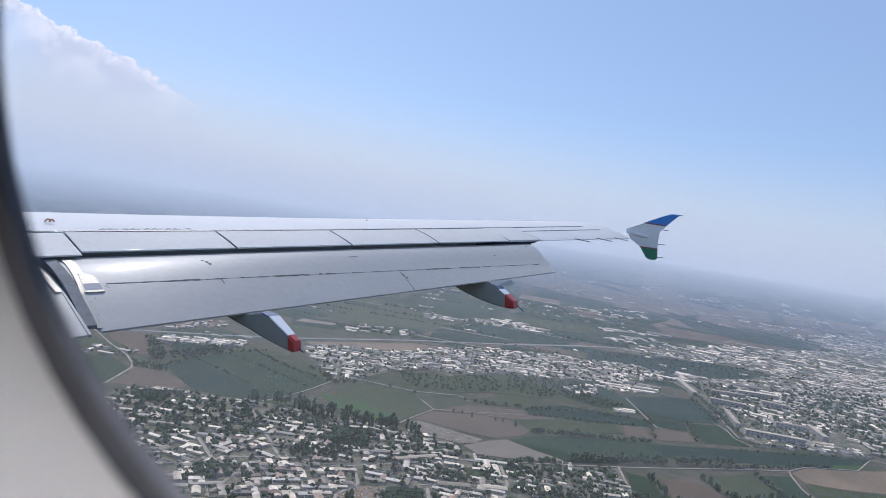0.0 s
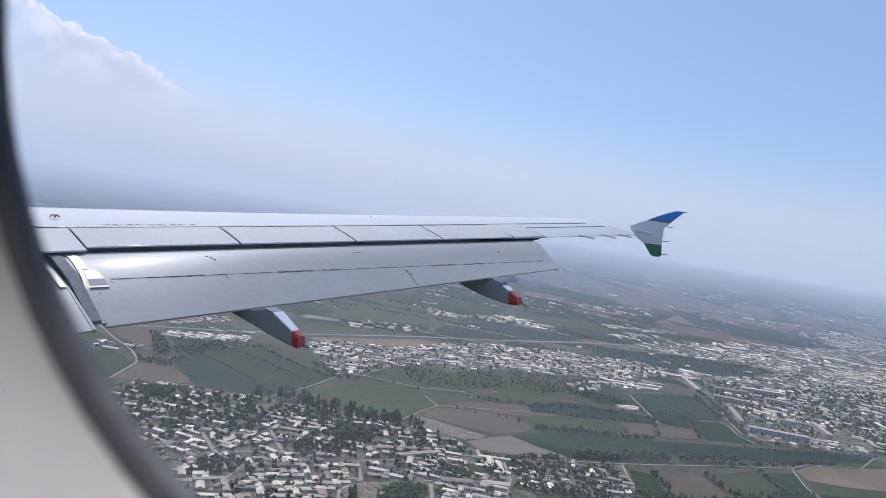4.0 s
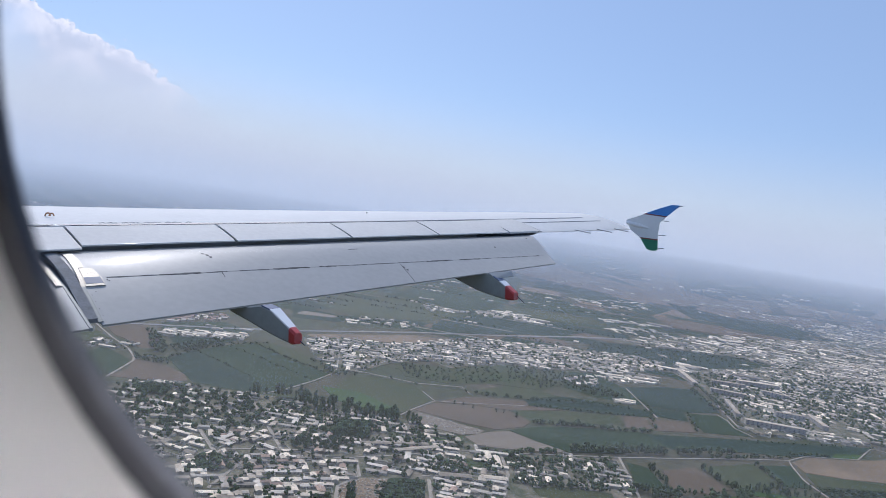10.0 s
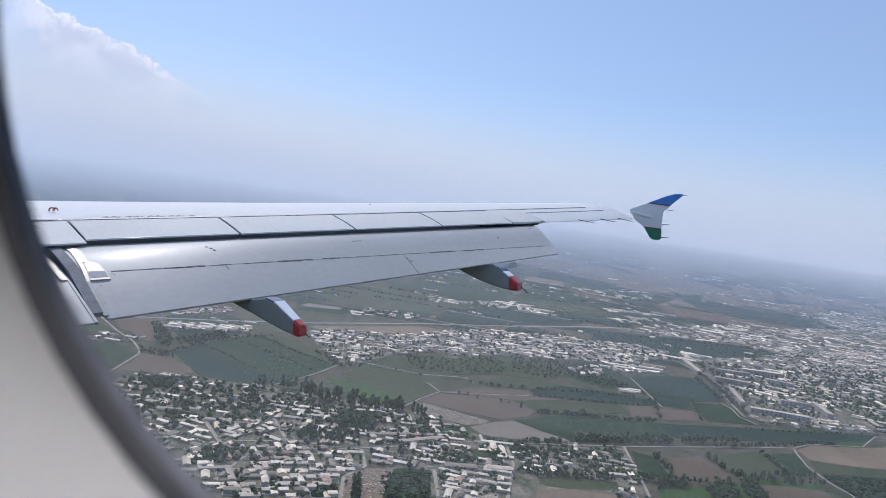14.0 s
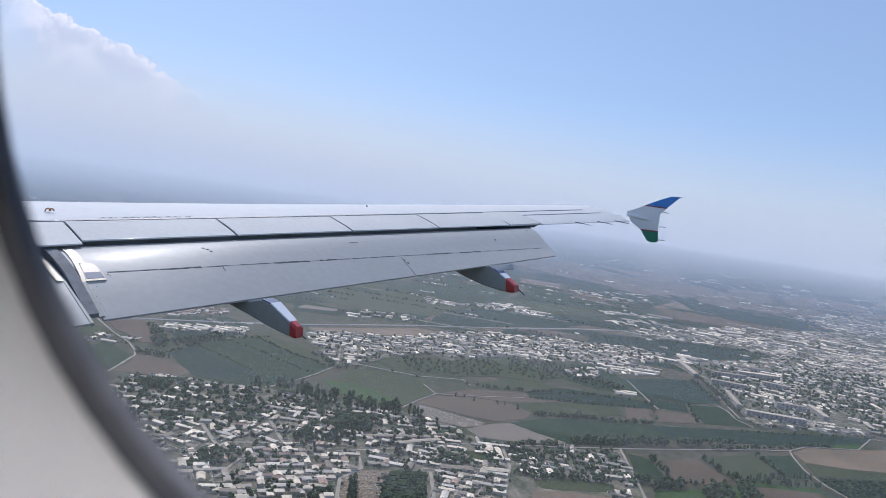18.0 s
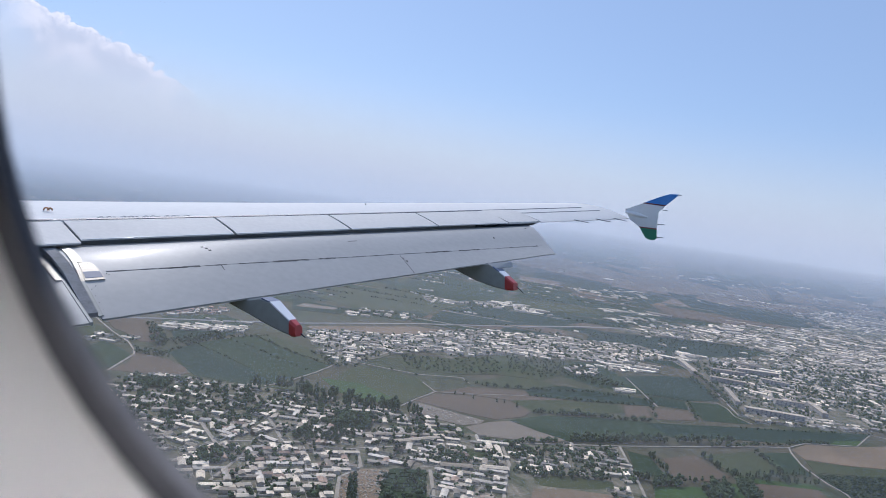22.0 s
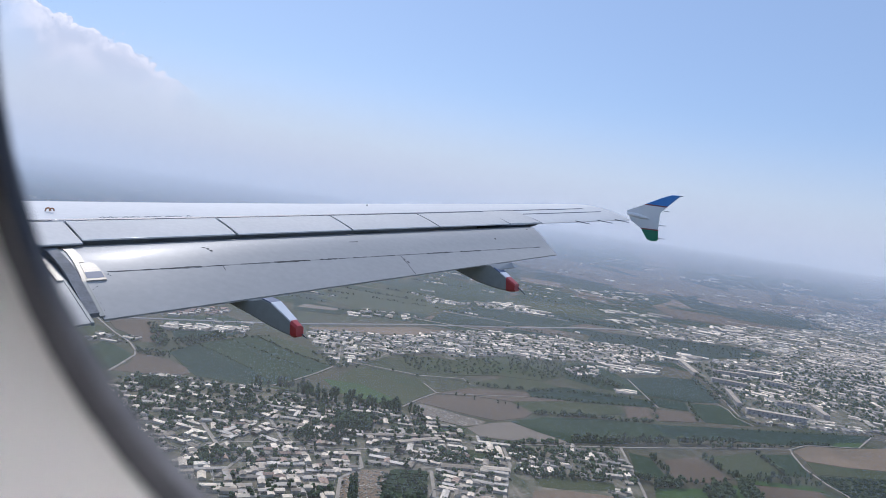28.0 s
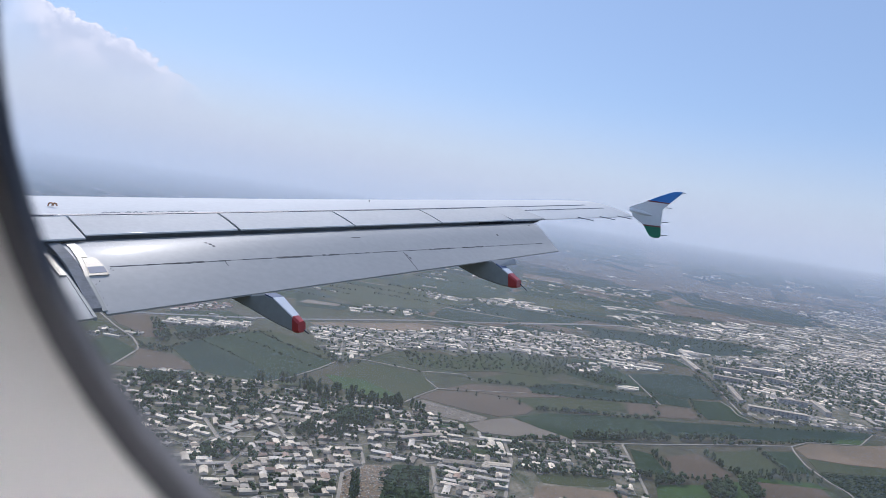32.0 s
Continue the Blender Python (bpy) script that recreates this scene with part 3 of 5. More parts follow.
# ---- the land ----
def land(x, y):
    """Height of the land: flat, rising to low hills in the far distance."""
    r = math.hypot(x, y)
    t = max(0.0, (r - 3600.0) / 1300.0)
    return 285.0 * t * t


rings, spokes = [30, 250, 500, 800, 1200, 1700, 2300, 2900, 3300, 3600, 3750, 3900, 4050, 4200, 4350, 4500, 4650, 4800, 4900], 96
gv = [(0, 0, 0)] + [(r * math.sin(2 * math.pi * k / spokes), r * math.cos(2 * math.pi * k / spokes), land(0, r)) for r in rings for k in range(spokes)]
gf = [(0, 1 + k, 1 + (k + 1) % spokes) for k in range(spokes)]
for i in range(len(rings) - 1):
    a, b = 1 + i * spokes, 1 + (i + 1) * spokes
    gf += [(a + k, b + k, b + (k + 1) % spokes, a + (k + 1) % spokes) for k in range(spokes)]
ground = tagged(mesh_object("ground", gv, gf, M_GROUND, smooth=True), "wide flat plain of dry grass and farmland under haze", "ground", kind="structure")


def inside(x, y, poly):
    hit = False
    for (x0, y0), (x1, y1) in zip(poly, poly[1:] + poly[:1]):
        if (y0 > y) != (y1 > y) and x < x0 + (y - y0) * (x1 - x0) / (y1 - y0):
            hit = not hit
    return hit


layer = [0.0]


def patch(name, poly, mat, label, category, lift=0.3):
    """A flat piece of land with a low edge, laid on the ground and following it."""
    layer[0] += 0.004 if lift > 0.12 else 0.0
    far = max(math.hypot(x, y) for x, y in poly) > 3300
    cx, cy = sum(p[0] for p in poly) / len(poly), sum(p[1] for p in poly) / len(poly)
    if far:
        # a fan of rings, so that it follows the rising land
        vs, fs, n = [(cx, cy)], [], len(poly)
        edge = [(a[0] + (c[0] - a[0]) * k / 4, a[1] + (c[1] - a[1]) * k / 4) for a, c in zip(poly, poly[1:] + poly[:1]) for k in range(4)]
        n = len(edge)
        for s in (0.35, 0.7, 1.0):
            vs += [(cx + (x - cx) * s, cy + (y - cy) * s) for x, y in edge]
        fs = [(0, 1 + k, 1 + (k + 1) % n) for k in range(n)] + [(1 + q * n + k, 1 + (q + 1) * n + k, 1 + (q + 1) * n + (k + 1) % n, 1 + q * n + (k + 1) % n) for q in (0, 1) for k in range(n)]
        vs = [(x, y, land(x, y) + lift + layer[0] + 2.0) for x, y in vs]
    else:
        # a low bank slopes down to the ground round it
        n = len(poly)
        vs = [(x, y, lift + layer[0]) for x, y in poly] + [(x + (x - cx) * 0.006, y + (y - cy) * 0.006, -0.1) for x, y in poly]
        fs = [tuple(range(n))] + [(k, (k + 1) % n, n + (k + 1) % n, n + k) for k in range(n)]
    bm = bmesh.new()
    bv = [bm.verts.new(v) for v in vs]
    for f_ in fs:
        bm.faces.new([bv[k] for k in f_])
    for f_ in bm.faces:
        f_.normal_update()
        if f_.normal.z < 0:
            f_.normal_flip()
    me = bpy.data.meshes.new(name)
    bm.to_mesh(me)
    bm.free()
    me.materials.append(mat)
    return tagged(new(name, me), label, category, kind="structure")


LANES = []


def road(name, line, width, mat, label):
    """A road: a ribbon along a line of places."""
    layer[0] += 0.004
    vs, fs, dense = [], [], []
    for a, b in zip(line, line[1:]):
        n = max(1, int(math.dist(a, b) / 60))
        dense += [(a[0] + (b[0] - a[0]) * i / n, a[1] + (b[1] - a[1]) * i / n) for i in range(n)]
    dense.append(line[-1])
    LANES.extend((p, q, width / 2) for p, q in zip(dense, dense[1:]))
    for i, p in enumerate(dense):
        q, r = dense[max(i - 1, 0)], dense[min(i + 1, len(dense) - 1)]
        dx, dy = r[0] - q[0], r[1] - q[1]
        n = math.hypot(dx, dy)
        sx, sy = -dy / n * width / 2, dx / n * width / 2
        far = 2.5 if math.hypot(*p) > 3300 else 0.0
        for s in (-1, 1):
            x, y = p[0] + s * sx, p[1] + s * sy
            vs += [(x, y, land(x, y) + 0.75 + layer[0] + far), (x, y, land(x, y) + 0.1)]
        if i:
            k = 4 * i
            fs += [(k - 4, k - 2, k + 2, k), (k - 3, k - 4, k, k + 1), (k - 2, k - 1, k + 3, k + 2)]
    return tagged(mesh_object(name, vs, fs, mat), label, "road", kind="structure")


def on_lane(x, y, room):
    """Whether a place lies on a road or within room of it."""
    for (x0, y0), (x1, y1), w in LANES:
        if abs(x - x0) < 90 and abs(y - y0) < 90:
            dx, dy = x1 - x0, y1 - y0
            t = min(1.0, max(0.0, ((x - x0) * dx + (y - y0) * dy) / (dx * dx + dy * dy + 1e-6)))
            if math.hypot(x - x0 - t * dx, y - y0 - t * dy) < w + room:
                return True
    return False


HOUSES, TREES = [], []
rng = random.Random(7)


def village(poly, angle, cell, fill, trees, size=(13, 6.5), red=False, tall=3.4, big=0.06):
    """Fills an outline with houses in rows along an angle, and with trees in the yards."""
    c, s = math.cos(radians(angle)), math.sin(radians(angle))
    us = [x * c + y * s for x, y in poly]
    vs_ = [-x * s + y * c for x, y in poly]
    u = min(us)
    while u < max(us):
        v = min(vs_)
        while v < max(vs_):
            uu, vv = u + rng.uniform(-0.3, 0.3) * cell[0], v + rng.uniform(-0.25, 0.25) * cell[1]
            x, y = uu * c - vv * s, uu * s + vv * c
            if inside(x, y, poly):
                if rng.random() < fill and not on_lane(x, y, size[1] * 0.6):
                    k = rng.lognormvariate(0.0, 0.42) * (1.7 if rng.random() < big else 1.0)
                    turn = angle + 14 * math.sin(x / 95 + 1.3) * math.sin(y / 80) + (90 if rng.random() < 0.2 else 0) + rng.uniform(-4, 4)
                    L, B = min(size[0] * max(0.45, k), size[0] * 2.6), size[1] * rng.uniform(0.7, 1.25)
                    H = tall * rng.uniform(0.8, 1.25)
                    HOUSES.append((x, y, turn, L, B, H, red))
                    ct, st = math.cos(radians(turn)), math.sin(radians(turn))
                    for _ in range(0 if red else rng.choice((0, 0, 1, 1, 2))):
                        # lower wings and sheds round the yard
                        d, e = (L / 2 - B * 0.4) * rng.choice((-1, 1)), (B * 0.5 + L * 0.25) * rng.choice((-1, 1))
                        px, py = x + d * ct - e * st, y + d * st + e * ct
                        if not on_lane(px, py, 2.0):
                            HOUSES.append((px, py, turn + 90, L * rng.uniform(0.35, 0.6), B * rng.uniform(0.6, 0.85), tall * 0.75, red))
                for _ in range(int(trees + rng.random())):
                    tx, ty = x + rng.uniform(-0.6, 0.6) * cell[0], y + rng.uniform(-0.6, 0.6) * cell[1]
                    if not on_lane(tx, ty, 1.0):
                        TREES.append((tx, ty, rng.uniform(3.2, 8.2), rng.uniform(0.9, 1.4)))
            v += cell[1]
        u += cell[0]


def hedge(a, b, gap, height, slim=1.0, spread=3.0):
    """A line of trees from a to b."""
    n = max(2, int(math.dist(a, b) / gap))
    for i in range(n):
        if rng.random() < 0.86:
            t = (i + rng.uniform(-0.3, 0.3)) / n
            TREES.append((a[0] + (b[0] - a[0]) * t + rng.uniform(-spread, spread), a[1] + (b[1] - a[1]) * t + rng.uniform(-spread, spread), height * rng.uniform(0.6, 1.3), slim * rng.uniform(0.8, 1.25)))


def grove(poly, gap, height, slim=1.0):
    xs, ys = [p[0] for p in poly], [p[1] for p in poly]
    x = min(xs)
    while x < max(xs):
        y = min(ys)
        while y < max(ys):
            px, py = x + rng.uniform(-0.4, 0.4) * gap, y + rng.uniform(-0.4, 0.4) * gap
            if inside(px, py, poly):
                TREES.append((px, py, height * rng.uniform(0.6, 1.3), slim * rng.uniform(0.8, 1.25)))
            y += gap
        x += gap


SLABS = []
ROWS_OF = {}


def strips(name, poly, angle, gap, length, width, height, fill):
    """Low strips in rows over a plot, gathered for one mesh a kind: plant rows under plastic, vegetable beds, stones."""
    vs, fs = ROWS_OF.setdefault(name, ([], []))
    c, s = math.cos(radians(angle)), math.sin(radians(angle))
    us, ws = [x * c + y * s for x, y in poly], [-x * s + y * c for x, y in poly]
    w = min(ws)
    while w < max(ws):
        u = min(us)
        while u < max(us):
            run, uu, ww = length * rng.uniform(0.6, 1.3), u + rng.uniform(-0.2, 0.2) * length, w + rng.uniform(-0.15, 0.15) * gap
            x, y = uu * c - ww * s, uu * s + ww * c
            if rng.random() < fill and inside(x, y, poly):
                n, top = len(vs), height * rng.uniform(0.7, 1.2) + 0.8
                for z in (0.3, top):
                    for p, q in ((-run / 2, -width / 2), (run / 2, -width / 2), (run / 2, width / 2), (-run / 2, width / 2)):
                        vs.append((x + p * c - q * s, y + p * s + q * c, z))
                fs += [(n + 4, n + 5, n + 6, n + 7), (n, n + 1, n + 5, n + 4), (n + 1, n + 2, n + 6, n + 5), (n + 2, n + 3, n + 7, n + 6), (n + 3, n, n + 4, n + 7)]
            u += length * 1.15
        w += gap


# the far plain: a mosaic of fields with tree lines and scattered farms
far_rng = random.Random(21)
for i in range(-16, 24):
    for j in range(0, 24):
        u, v = i * 230 + far_rng.uniform(-40, 40), 1950 + j * (100 + 4 * j)
        tilt = radians(-9)
        cx, cy = u * math.cos(tilt) - v * math.sin(tilt), u * math.sin(tilt) + v * math.cos(tilt)
        r, az = math.hypot(cx, cy), math.degrees(math.atan2(cx, cy))
        if not (1900 < r < 4650 and -42 < az < 40):
            continue
        w, d = 230 * far_rng.uniform(0.8, 1.05), (105 + 8 * j) * far_rng.uniform(0.6, 0.98)
        lean = far_rng.uniform(-25, 25)
        quad = [(cx + p * math.cos(tilt) - q * math.sin(tilt), cy + p * math.sin(tilt) + q * math.cos(tilt)) for p, q in ((-w / 2, -d / 2), (w / 2, -d / 2), (w / 2 + lean, d / 2), (-w / 2 + lean, d / 2))]
        mat, lab = far_rng.choice(((M_CROP, "dark green far field"), (M_CROP_B, "blue-green far field"), (M_OLIVE, "olive far field"), (M_SOIL, "brown far field"), (M_CROP, "dark green far field"), (M_CROP_B, "blue-green far field"), (M_CROP, "dark green far field"), (M_CROP_B, "blue-green far field")))
        if r > 3300 and far_rng.random() < 0.35:
            mat, lab = M_TAN, "pale tan far field"
        patch("field", quad, mat, lab, "field", 0.1)
        if far_rng.random() < 0.3 and r < 3700:
            hedge(quad[0], quad[1], 7 + r / 500, 7, 1.3, 3)
        if far_rng.random() < 0.15:
            road("road", quad[3:1:-1], 5 + r / 900, M_ROAD, "pale track between fields")
        if far_rng.random() < (0.3 if r < 3300 else 0.5) and 2100 < r < 4600:
            run = far_rng.uniform(0.3, 1.0)
            village([quad[0], (quad[0][0] + (quad[1][0] - quad[0][0]) * run, quad[0][1] + (quad[1][1] - quad[0][1]) * run), (quad[2][0] * 0.15 + quad[1][0] * 0.85, quad[2][1] * 0.15 + quad[1][1] * 0.85), (quad[3][0] * 0.15 + quad[0][0] * 0.85, quad[3][1] * 0.15 + quad[0][1] * 0.85)], -9, (34, 22), 0.6, 0.6, (22, 9))


# large fields of the plain beside and beyond the near village
patch("field", [(-450, 1269), (-435, 1358), (-382, 1461), (-355, 1501), (-249, 1390), (-163, 1332), (-178, 1274), (-209, 1199), (-230, 1164), (-271, 1141), (-308, 1142), (-361, 1149), (-388, 1184)], M_CROP, "large dark green crop field", "field")
patch("field", [(-356, 1506), (-323, 1519), (-268, 1491), (-210, 1427), (-161, 1347), (-163, 1332), (-249, 1390)], M_OLIVE, "yellowish grass strip", "field")
patch("field", [(-450, 1269), (-435, 1358), (-367, 1301), (-284, 1227), (-230, 1164), (-271, 1141), (-361, 1149), (-388, 1184)], M_CROP_B, "blue-green crop field", "field")
patch("field", [(-483, 1110), (-478, 1169), (-494, 1229), (-473, 1230), (-431, 1221), (-388, 1184), (-371, 1151), (-396, 1129), (-437, 1119)], M_SOIL, "ploughed brown field", "field")
patch("field", [(-577, 1178), (-576, 1286), (-528, 1249), (-499, 1222), (-489, 1184), (-489, 1122), (-513, 1089)], M_CROP, "dark green field", "field")
patch("field", [(-651, 1455), (-594, 1520), (-558, 1457), (-506, 1385), (-492, 1333), (-520, 1312), (-574, 1368), (-601, 1384)], M_SOIL, "grey-brown field", "field")
patch("field", [(-712, 1394), (-664, 1409), (-598, 1361), (-613, 1308), (-654, 1305)], M_OLIVE, "olive field", "field")
patch("field", [(-577, 1565), (-470, 1670), (-402, 1618), (-389, 1569), (-485, 1518), (-548, 1486)], M_CROP, "dark green field", "field")
patch("field", [(-522, 1454), (-386, 1516), (-408, 1448), (-457, 1375), (-485, 1389)], M_CROP_B, "blue-green field", "field")
patch("field", [(-392, 2066), (-250, 2013), (-186, 2020), (-234, 1904), (-351, 1873)], M_CROP_B, "blue-green field", "field")
patch("field", [(-345, 1996), (-245, 1996), (-255, 1955), (-356, 1931)], M_GREY, "pale bare strip", "field")
patch("field", [(-342, 2158), (-48, 2748), (140, 2434), (7, 2159), (-187, 2030)], M_OLIVE, "olive green field", "field")
patch("field", [(25, 2120), (159, 2412), (501, 2578), (637, 2534), (452, 2298), (177, 2069), (11, 1968)], M_CROP_B, "dark blue-green field", "field")
patch("field", [(-155, 2691), (91, 3222), (335, 3050), (263, 2755), (142, 2477), (-44, 2613)], M_CROP, "green field", "field")
patch("field", [(161, 2454), (316, 2845), (649, 2891), (706, 2738), (506, 2609)], M_OLIVE, "olive field", "field")
patch("field", [(316, 2845), (531, 3383), (836, 3074), (967, 2859), (762, 2617), (649, 2891)], M_CROP, "green field", "field")
patch("field", [(-276, 1677), (-18, 1881), (74, 1878), (-14, 1763), (-96, 1722), (-248, 1639)], M_TAN, "bare brown field along the highway", "field")
patch("field", [(-110, 1356), (-55, 1365), (7, 1335), (32, 1255), (6, 1205), (-16, 1153), (-49, 1162), (-130, 1197), (-141, 1270), (-124, 1342)], M_OLIVE, "olive meadow", "field")
patch("field", [(-165, 1240), (-96, 1239), (-29, 1173), (-38, 1135), (-126, 1167)], M_BRIGHT, "bright green meadow", "field")
patch("field", [(2, 1182), (37, 1243), (107, 1265), (174, 1262), (210, 1224), (190, 1179), (139, 1139), (93, 1148)], M_SOIL, "ploughed brown field", "field")
patch("field", [(37, 1250), (99, 1323), (245, 1361), (284, 1329), (175, 1270), (107, 1269)], M_SOIL, "brown field strip", "field")
patch("field", [(175, 1270), (283, 1325), (392, 1350), (389, 1296), (266, 1228), (209, 1213), (188, 1248)], M_OLIVE, "olive field strip", "field")
patch("field", [(1, 1158), (12, 1170), (119, 1124), (109, 1102), (81, 1084), (37, 1097), (10, 1108)], M_GREY, "field under pale plastic rows", "field")
patch("field", [(86, 1078), (128, 1122), (162, 1141), (243, 1081), (225, 1066), (149, 1049), (106, 1046)], M_GREY, "bare grey field", "field")
patch("field", [(163, 1147), (222, 1197), (329, 1237), (415, 1254), (442, 1192), (337, 1111), (249, 1079), (200, 1109)], M_CROP, "green field", "field")
patch("field", [(415, 1248), (576, 1298), (726, 1341), (922, 1399), (815, 1296), (680, 1248), (566, 1221), (444, 1181)], M_CROP_B, "long blue-green field", "field")
patch("field", [(796, 1309), (869, 1337), (829, 1295), (765, 1272)], M_BRIGHT, "bright green strip", "field")
patch("field", [(465, 1614), (597, 1696), (680, 1717), (655, 1506), (565, 1465), (490, 1473)], M_CROP_B, "blue-green field", "field")
patch("field", [(486, 1463), (560, 1458), (545, 1390), (484, 1391)], M_CROP_B, "small blue-green field", "field")
patch("field", [(566, 1457), (648, 1477), (648, 1344), (553, 1321), (553, 1375)], M_CROP, "green field", "field")
patch("field", [(457, 1363), (540, 1377), (535, 1313), (446, 1282)], M_SOIL, "small brown field", "field")
patch("field", [(405, 1356), (452, 1364), (442, 1287), (389, 1272)], M_SOIL, "small brown field", "field")
patch("field", [(212, 1364), (303, 1440), (420, 1437), (488, 1422), (461, 1376), (330, 1341), (218, 1322)], M_CROP_B, "green field strip", "field")
patch("field", [(110, 1372), (187, 1457), (261, 1457), (293, 1434), (212, 1368), (133, 1350)], M_OLIVE, "olive field", "field")
patch("field", [(372, 1837), (460, 1934), (454, 1790), (370, 1729)], M_CROP_B, "green sports field", "field")
patch("field", [(-55, 1521), (70, 1546), (207, 1673), (282, 1625), (322, 1552), (260, 1466), (163, 1458), (68, 1402), (-24, 1408)], M_OLIVE, "orchard and garden ground", "field")
patch("field", [(363, 1706), (453, 1732), (465, 1614), (487, 1472), (382, 1479), (319, 1529)], M_CROP, "dark orchard ground", "field")
patch("field", [(538, 2264), (674, 2290), (839, 2336), (1043, 2369), (1032, 2172), (843, 2095), (732, 2067), (634, 2081), (480, 2070)], M_CROP_B, "dark wooded strip", "field")
# small fields below the cross road
patch("field", [(338, 1072), (368, 1060), (370, 978), (326, 973)], M_CROP, "green field", "field")
patch("field", [(390, 1059), (453, 1099), (476, 1017), (435, 986), (380, 978)], M_SOIL, "brown field", "field")
patch("field", [(468, 1105), (577, 1166), (580, 1073), (530, 1033), (487, 1032)], M_OLIVE, "olive green field", "field")
patch("field", [(584, 1161), (650, 1187), (629, 1080), (582, 1069)], M_CROP, "green field", "field")
patch("field", [(338, 934), (419, 960), (399, 888), (320, 862)], M_BRIGHT, "bright green field", "field")
patch("field", [(448, 986), (480, 992), (476, 922), (423, 896)], M_BRIGHT, "bright green field", "field")
patch("field", [(505, 1004), (608, 1018), (601, 954), (476, 913)], M_SOIL, "brown field", "field")
patch("field", [(512, 1024), (608, 1035), (619, 1016), (508, 1006)], M_BRIGHT, "bright green strip", "field")
patch("field", [(665, 1210), (715, 1257), (799, 1277), (977, 1353), (860, 1180), (731, 1159), (663, 1161)], M_TAN, "large tan field", "field")
patch("field", [(661, 1158), (729, 1156), (858, 1176), (829, 1134), (647, 1096)], M_OLIVE, "olive field", "field")
patch("field", [(642, 1089), (827, 1131), (719, 948), (625, 936), (644, 1009)], M_CROP, "dark orchard field", "field")
# far fields
patch("field", [(548, 4377), (819, 4306), (1183, 4097), (1470, 3870), (1303, 3734), (1029, 3850), (678, 4006), (428, 4127)], M_TAN, "wide tan strip of bare land", "field")
patch("field", [(991, 4301), (1367, 4166), (1749, 3872), (1907, 3616), (1635, 3664), (1365, 3936)], M_TAN, "wide tan strip of bare land", "field")
patch("field", [(1275, 3842), (1514, 3654), (1777, 3463), (1836, 3297), (1652, 3206), (1416, 3266), (1291, 3438)], M_CROP_B, "dark far field", "field")
patch("field", [(1034, 3321), (1256, 3338), (1436, 3253), (1702, 3202), (1368, 2976), (1047, 2957)], M_SOIL, "brown far field", "field")
patch("field", [(719, 3851), (1019, 3806), (1249, 3658), (1034, 3321), (777, 3513)], M_CROP, "green far field", "field")
patch("field", [(1705, 4392), (2087, 4149), (2450, 3860), (2350, 3787), (1970, 4027)], M_CROP_B, "dark far field", "field")
# roads
road("highway", [(-699, 1456), (-580, 1525), (-449, 1600), (-288, 1706), (-19, 1924), (247, 2098), (487, 2284), (735, 2442), (904, 2532)], 12.0, M_ASPHALT, "pale grey asphalt highway")
road("road", [(-189, 1790), (11, 1949), (59, 1962)], 6.8, M_ROAD, "wide pale slip road")
road("road", [(176, 2049), (489, 2296), (739, 2456)], 6.2, M_ROAD, "straight pale road beside the highway")
road("road", [(-694, 1482), (-596, 1362), (-534, 1296), (-501, 1244), (-491, 1218), (-487, 1159), (-484, 1106)], 3.6, M_ROAD, "pale dirt road")
road("road", [(-162, 1337), (-182, 1271), (-216, 1187), (-243, 1142)], 2.6, M_ROAD, "field track")
road("road", [(-113, 1387), (-56, 1374), (1, 1362), (90, 1387), (102, 1350)], 3.6, M_ROAD, "pale road past farm buildings")
road("road", [(13, 1308), (37, 1254), (5, 1193), (-18, 1139)], 2.6, M_ROAD, "farm track")
road("road", [(37, 1254), (108, 1276), (206, 1316)], 2.1, M_ROAD, "farm track")
road("road", [(-201, 1677), (-172, 1499), (-158, 1369), (-113, 1387)], 3.3, M_ROAD, "village street")
road("road", [(-97, 1449), (-56, 1550), (16, 1698)], 3.3, M_ROAD, "village street")
road("road", [(135, 1961), (126, 1815), (111, 1646)], 5.0, M_ROAD, "village street")
road("road", [(29, 1795), (37, 1699), (29, 1578)], 3.3, M_ROAD, "village street")
road("road", [(456, 1955), (453, 1795), (486, 1753)], 3.3, M_ROAD, "village street")
road("road", [(477, 1611), (478, 1454), (479, 1378)], 2.6, M_ROAD, "pale field road")
road("road", [(640, 1482), (646, 1444), (638, 1390), (655, 1344)], 2.6, M_ROAD, "dirt track")
road("road", [(-87, 906), (-16, 947), (30, 979), (88, 1011), (139, 1027), (237, 1058), (332, 1090), (413, 1121), (547, 1176), (663, 1218)], 3.1, M_ROAD, "pale cross road")
road("road", [(663, 1218), (653, 1189), (637, 1120), (638, 1081), (639, 1050), (647, 1014), (639, 958)], 2.6, M_ROAD, "winding dirt road")
road("road", [(663, 1218), (712, 1259), (829, 1292), (911, 1388), (967, 1371)], 2.6, M_ROAD, "dirt road")
road("road", [(330, 1089), (325, 1024), (316, 911), (307, 842)], 3.9, M_ROAD, "village street")
road("road", [(137, 1024), (141, 940), (131, 875), (118, 789)], 4.4, M_ROAD, "village street")
road("road", [(-248, 1092), (-202, 997), (-161, 908)], 5.0, M_ROAD, "village street")
road("road", [(-290, 955), (-232, 862)], 5.5, M_ROAD, "village street")
road("road", [(-232, 862), (-228, 880), (-141, 914), (-87, 906)], 3.9, M_ROAD, "village street")
road("road", [(-66, 729), (-73, 818), (-52, 859), (-63, 914)], 4.4, M_ROAD, "village street")
road("road", [(-208, 760), (-193, 859)], 3.9, M_ROAD, "village street")
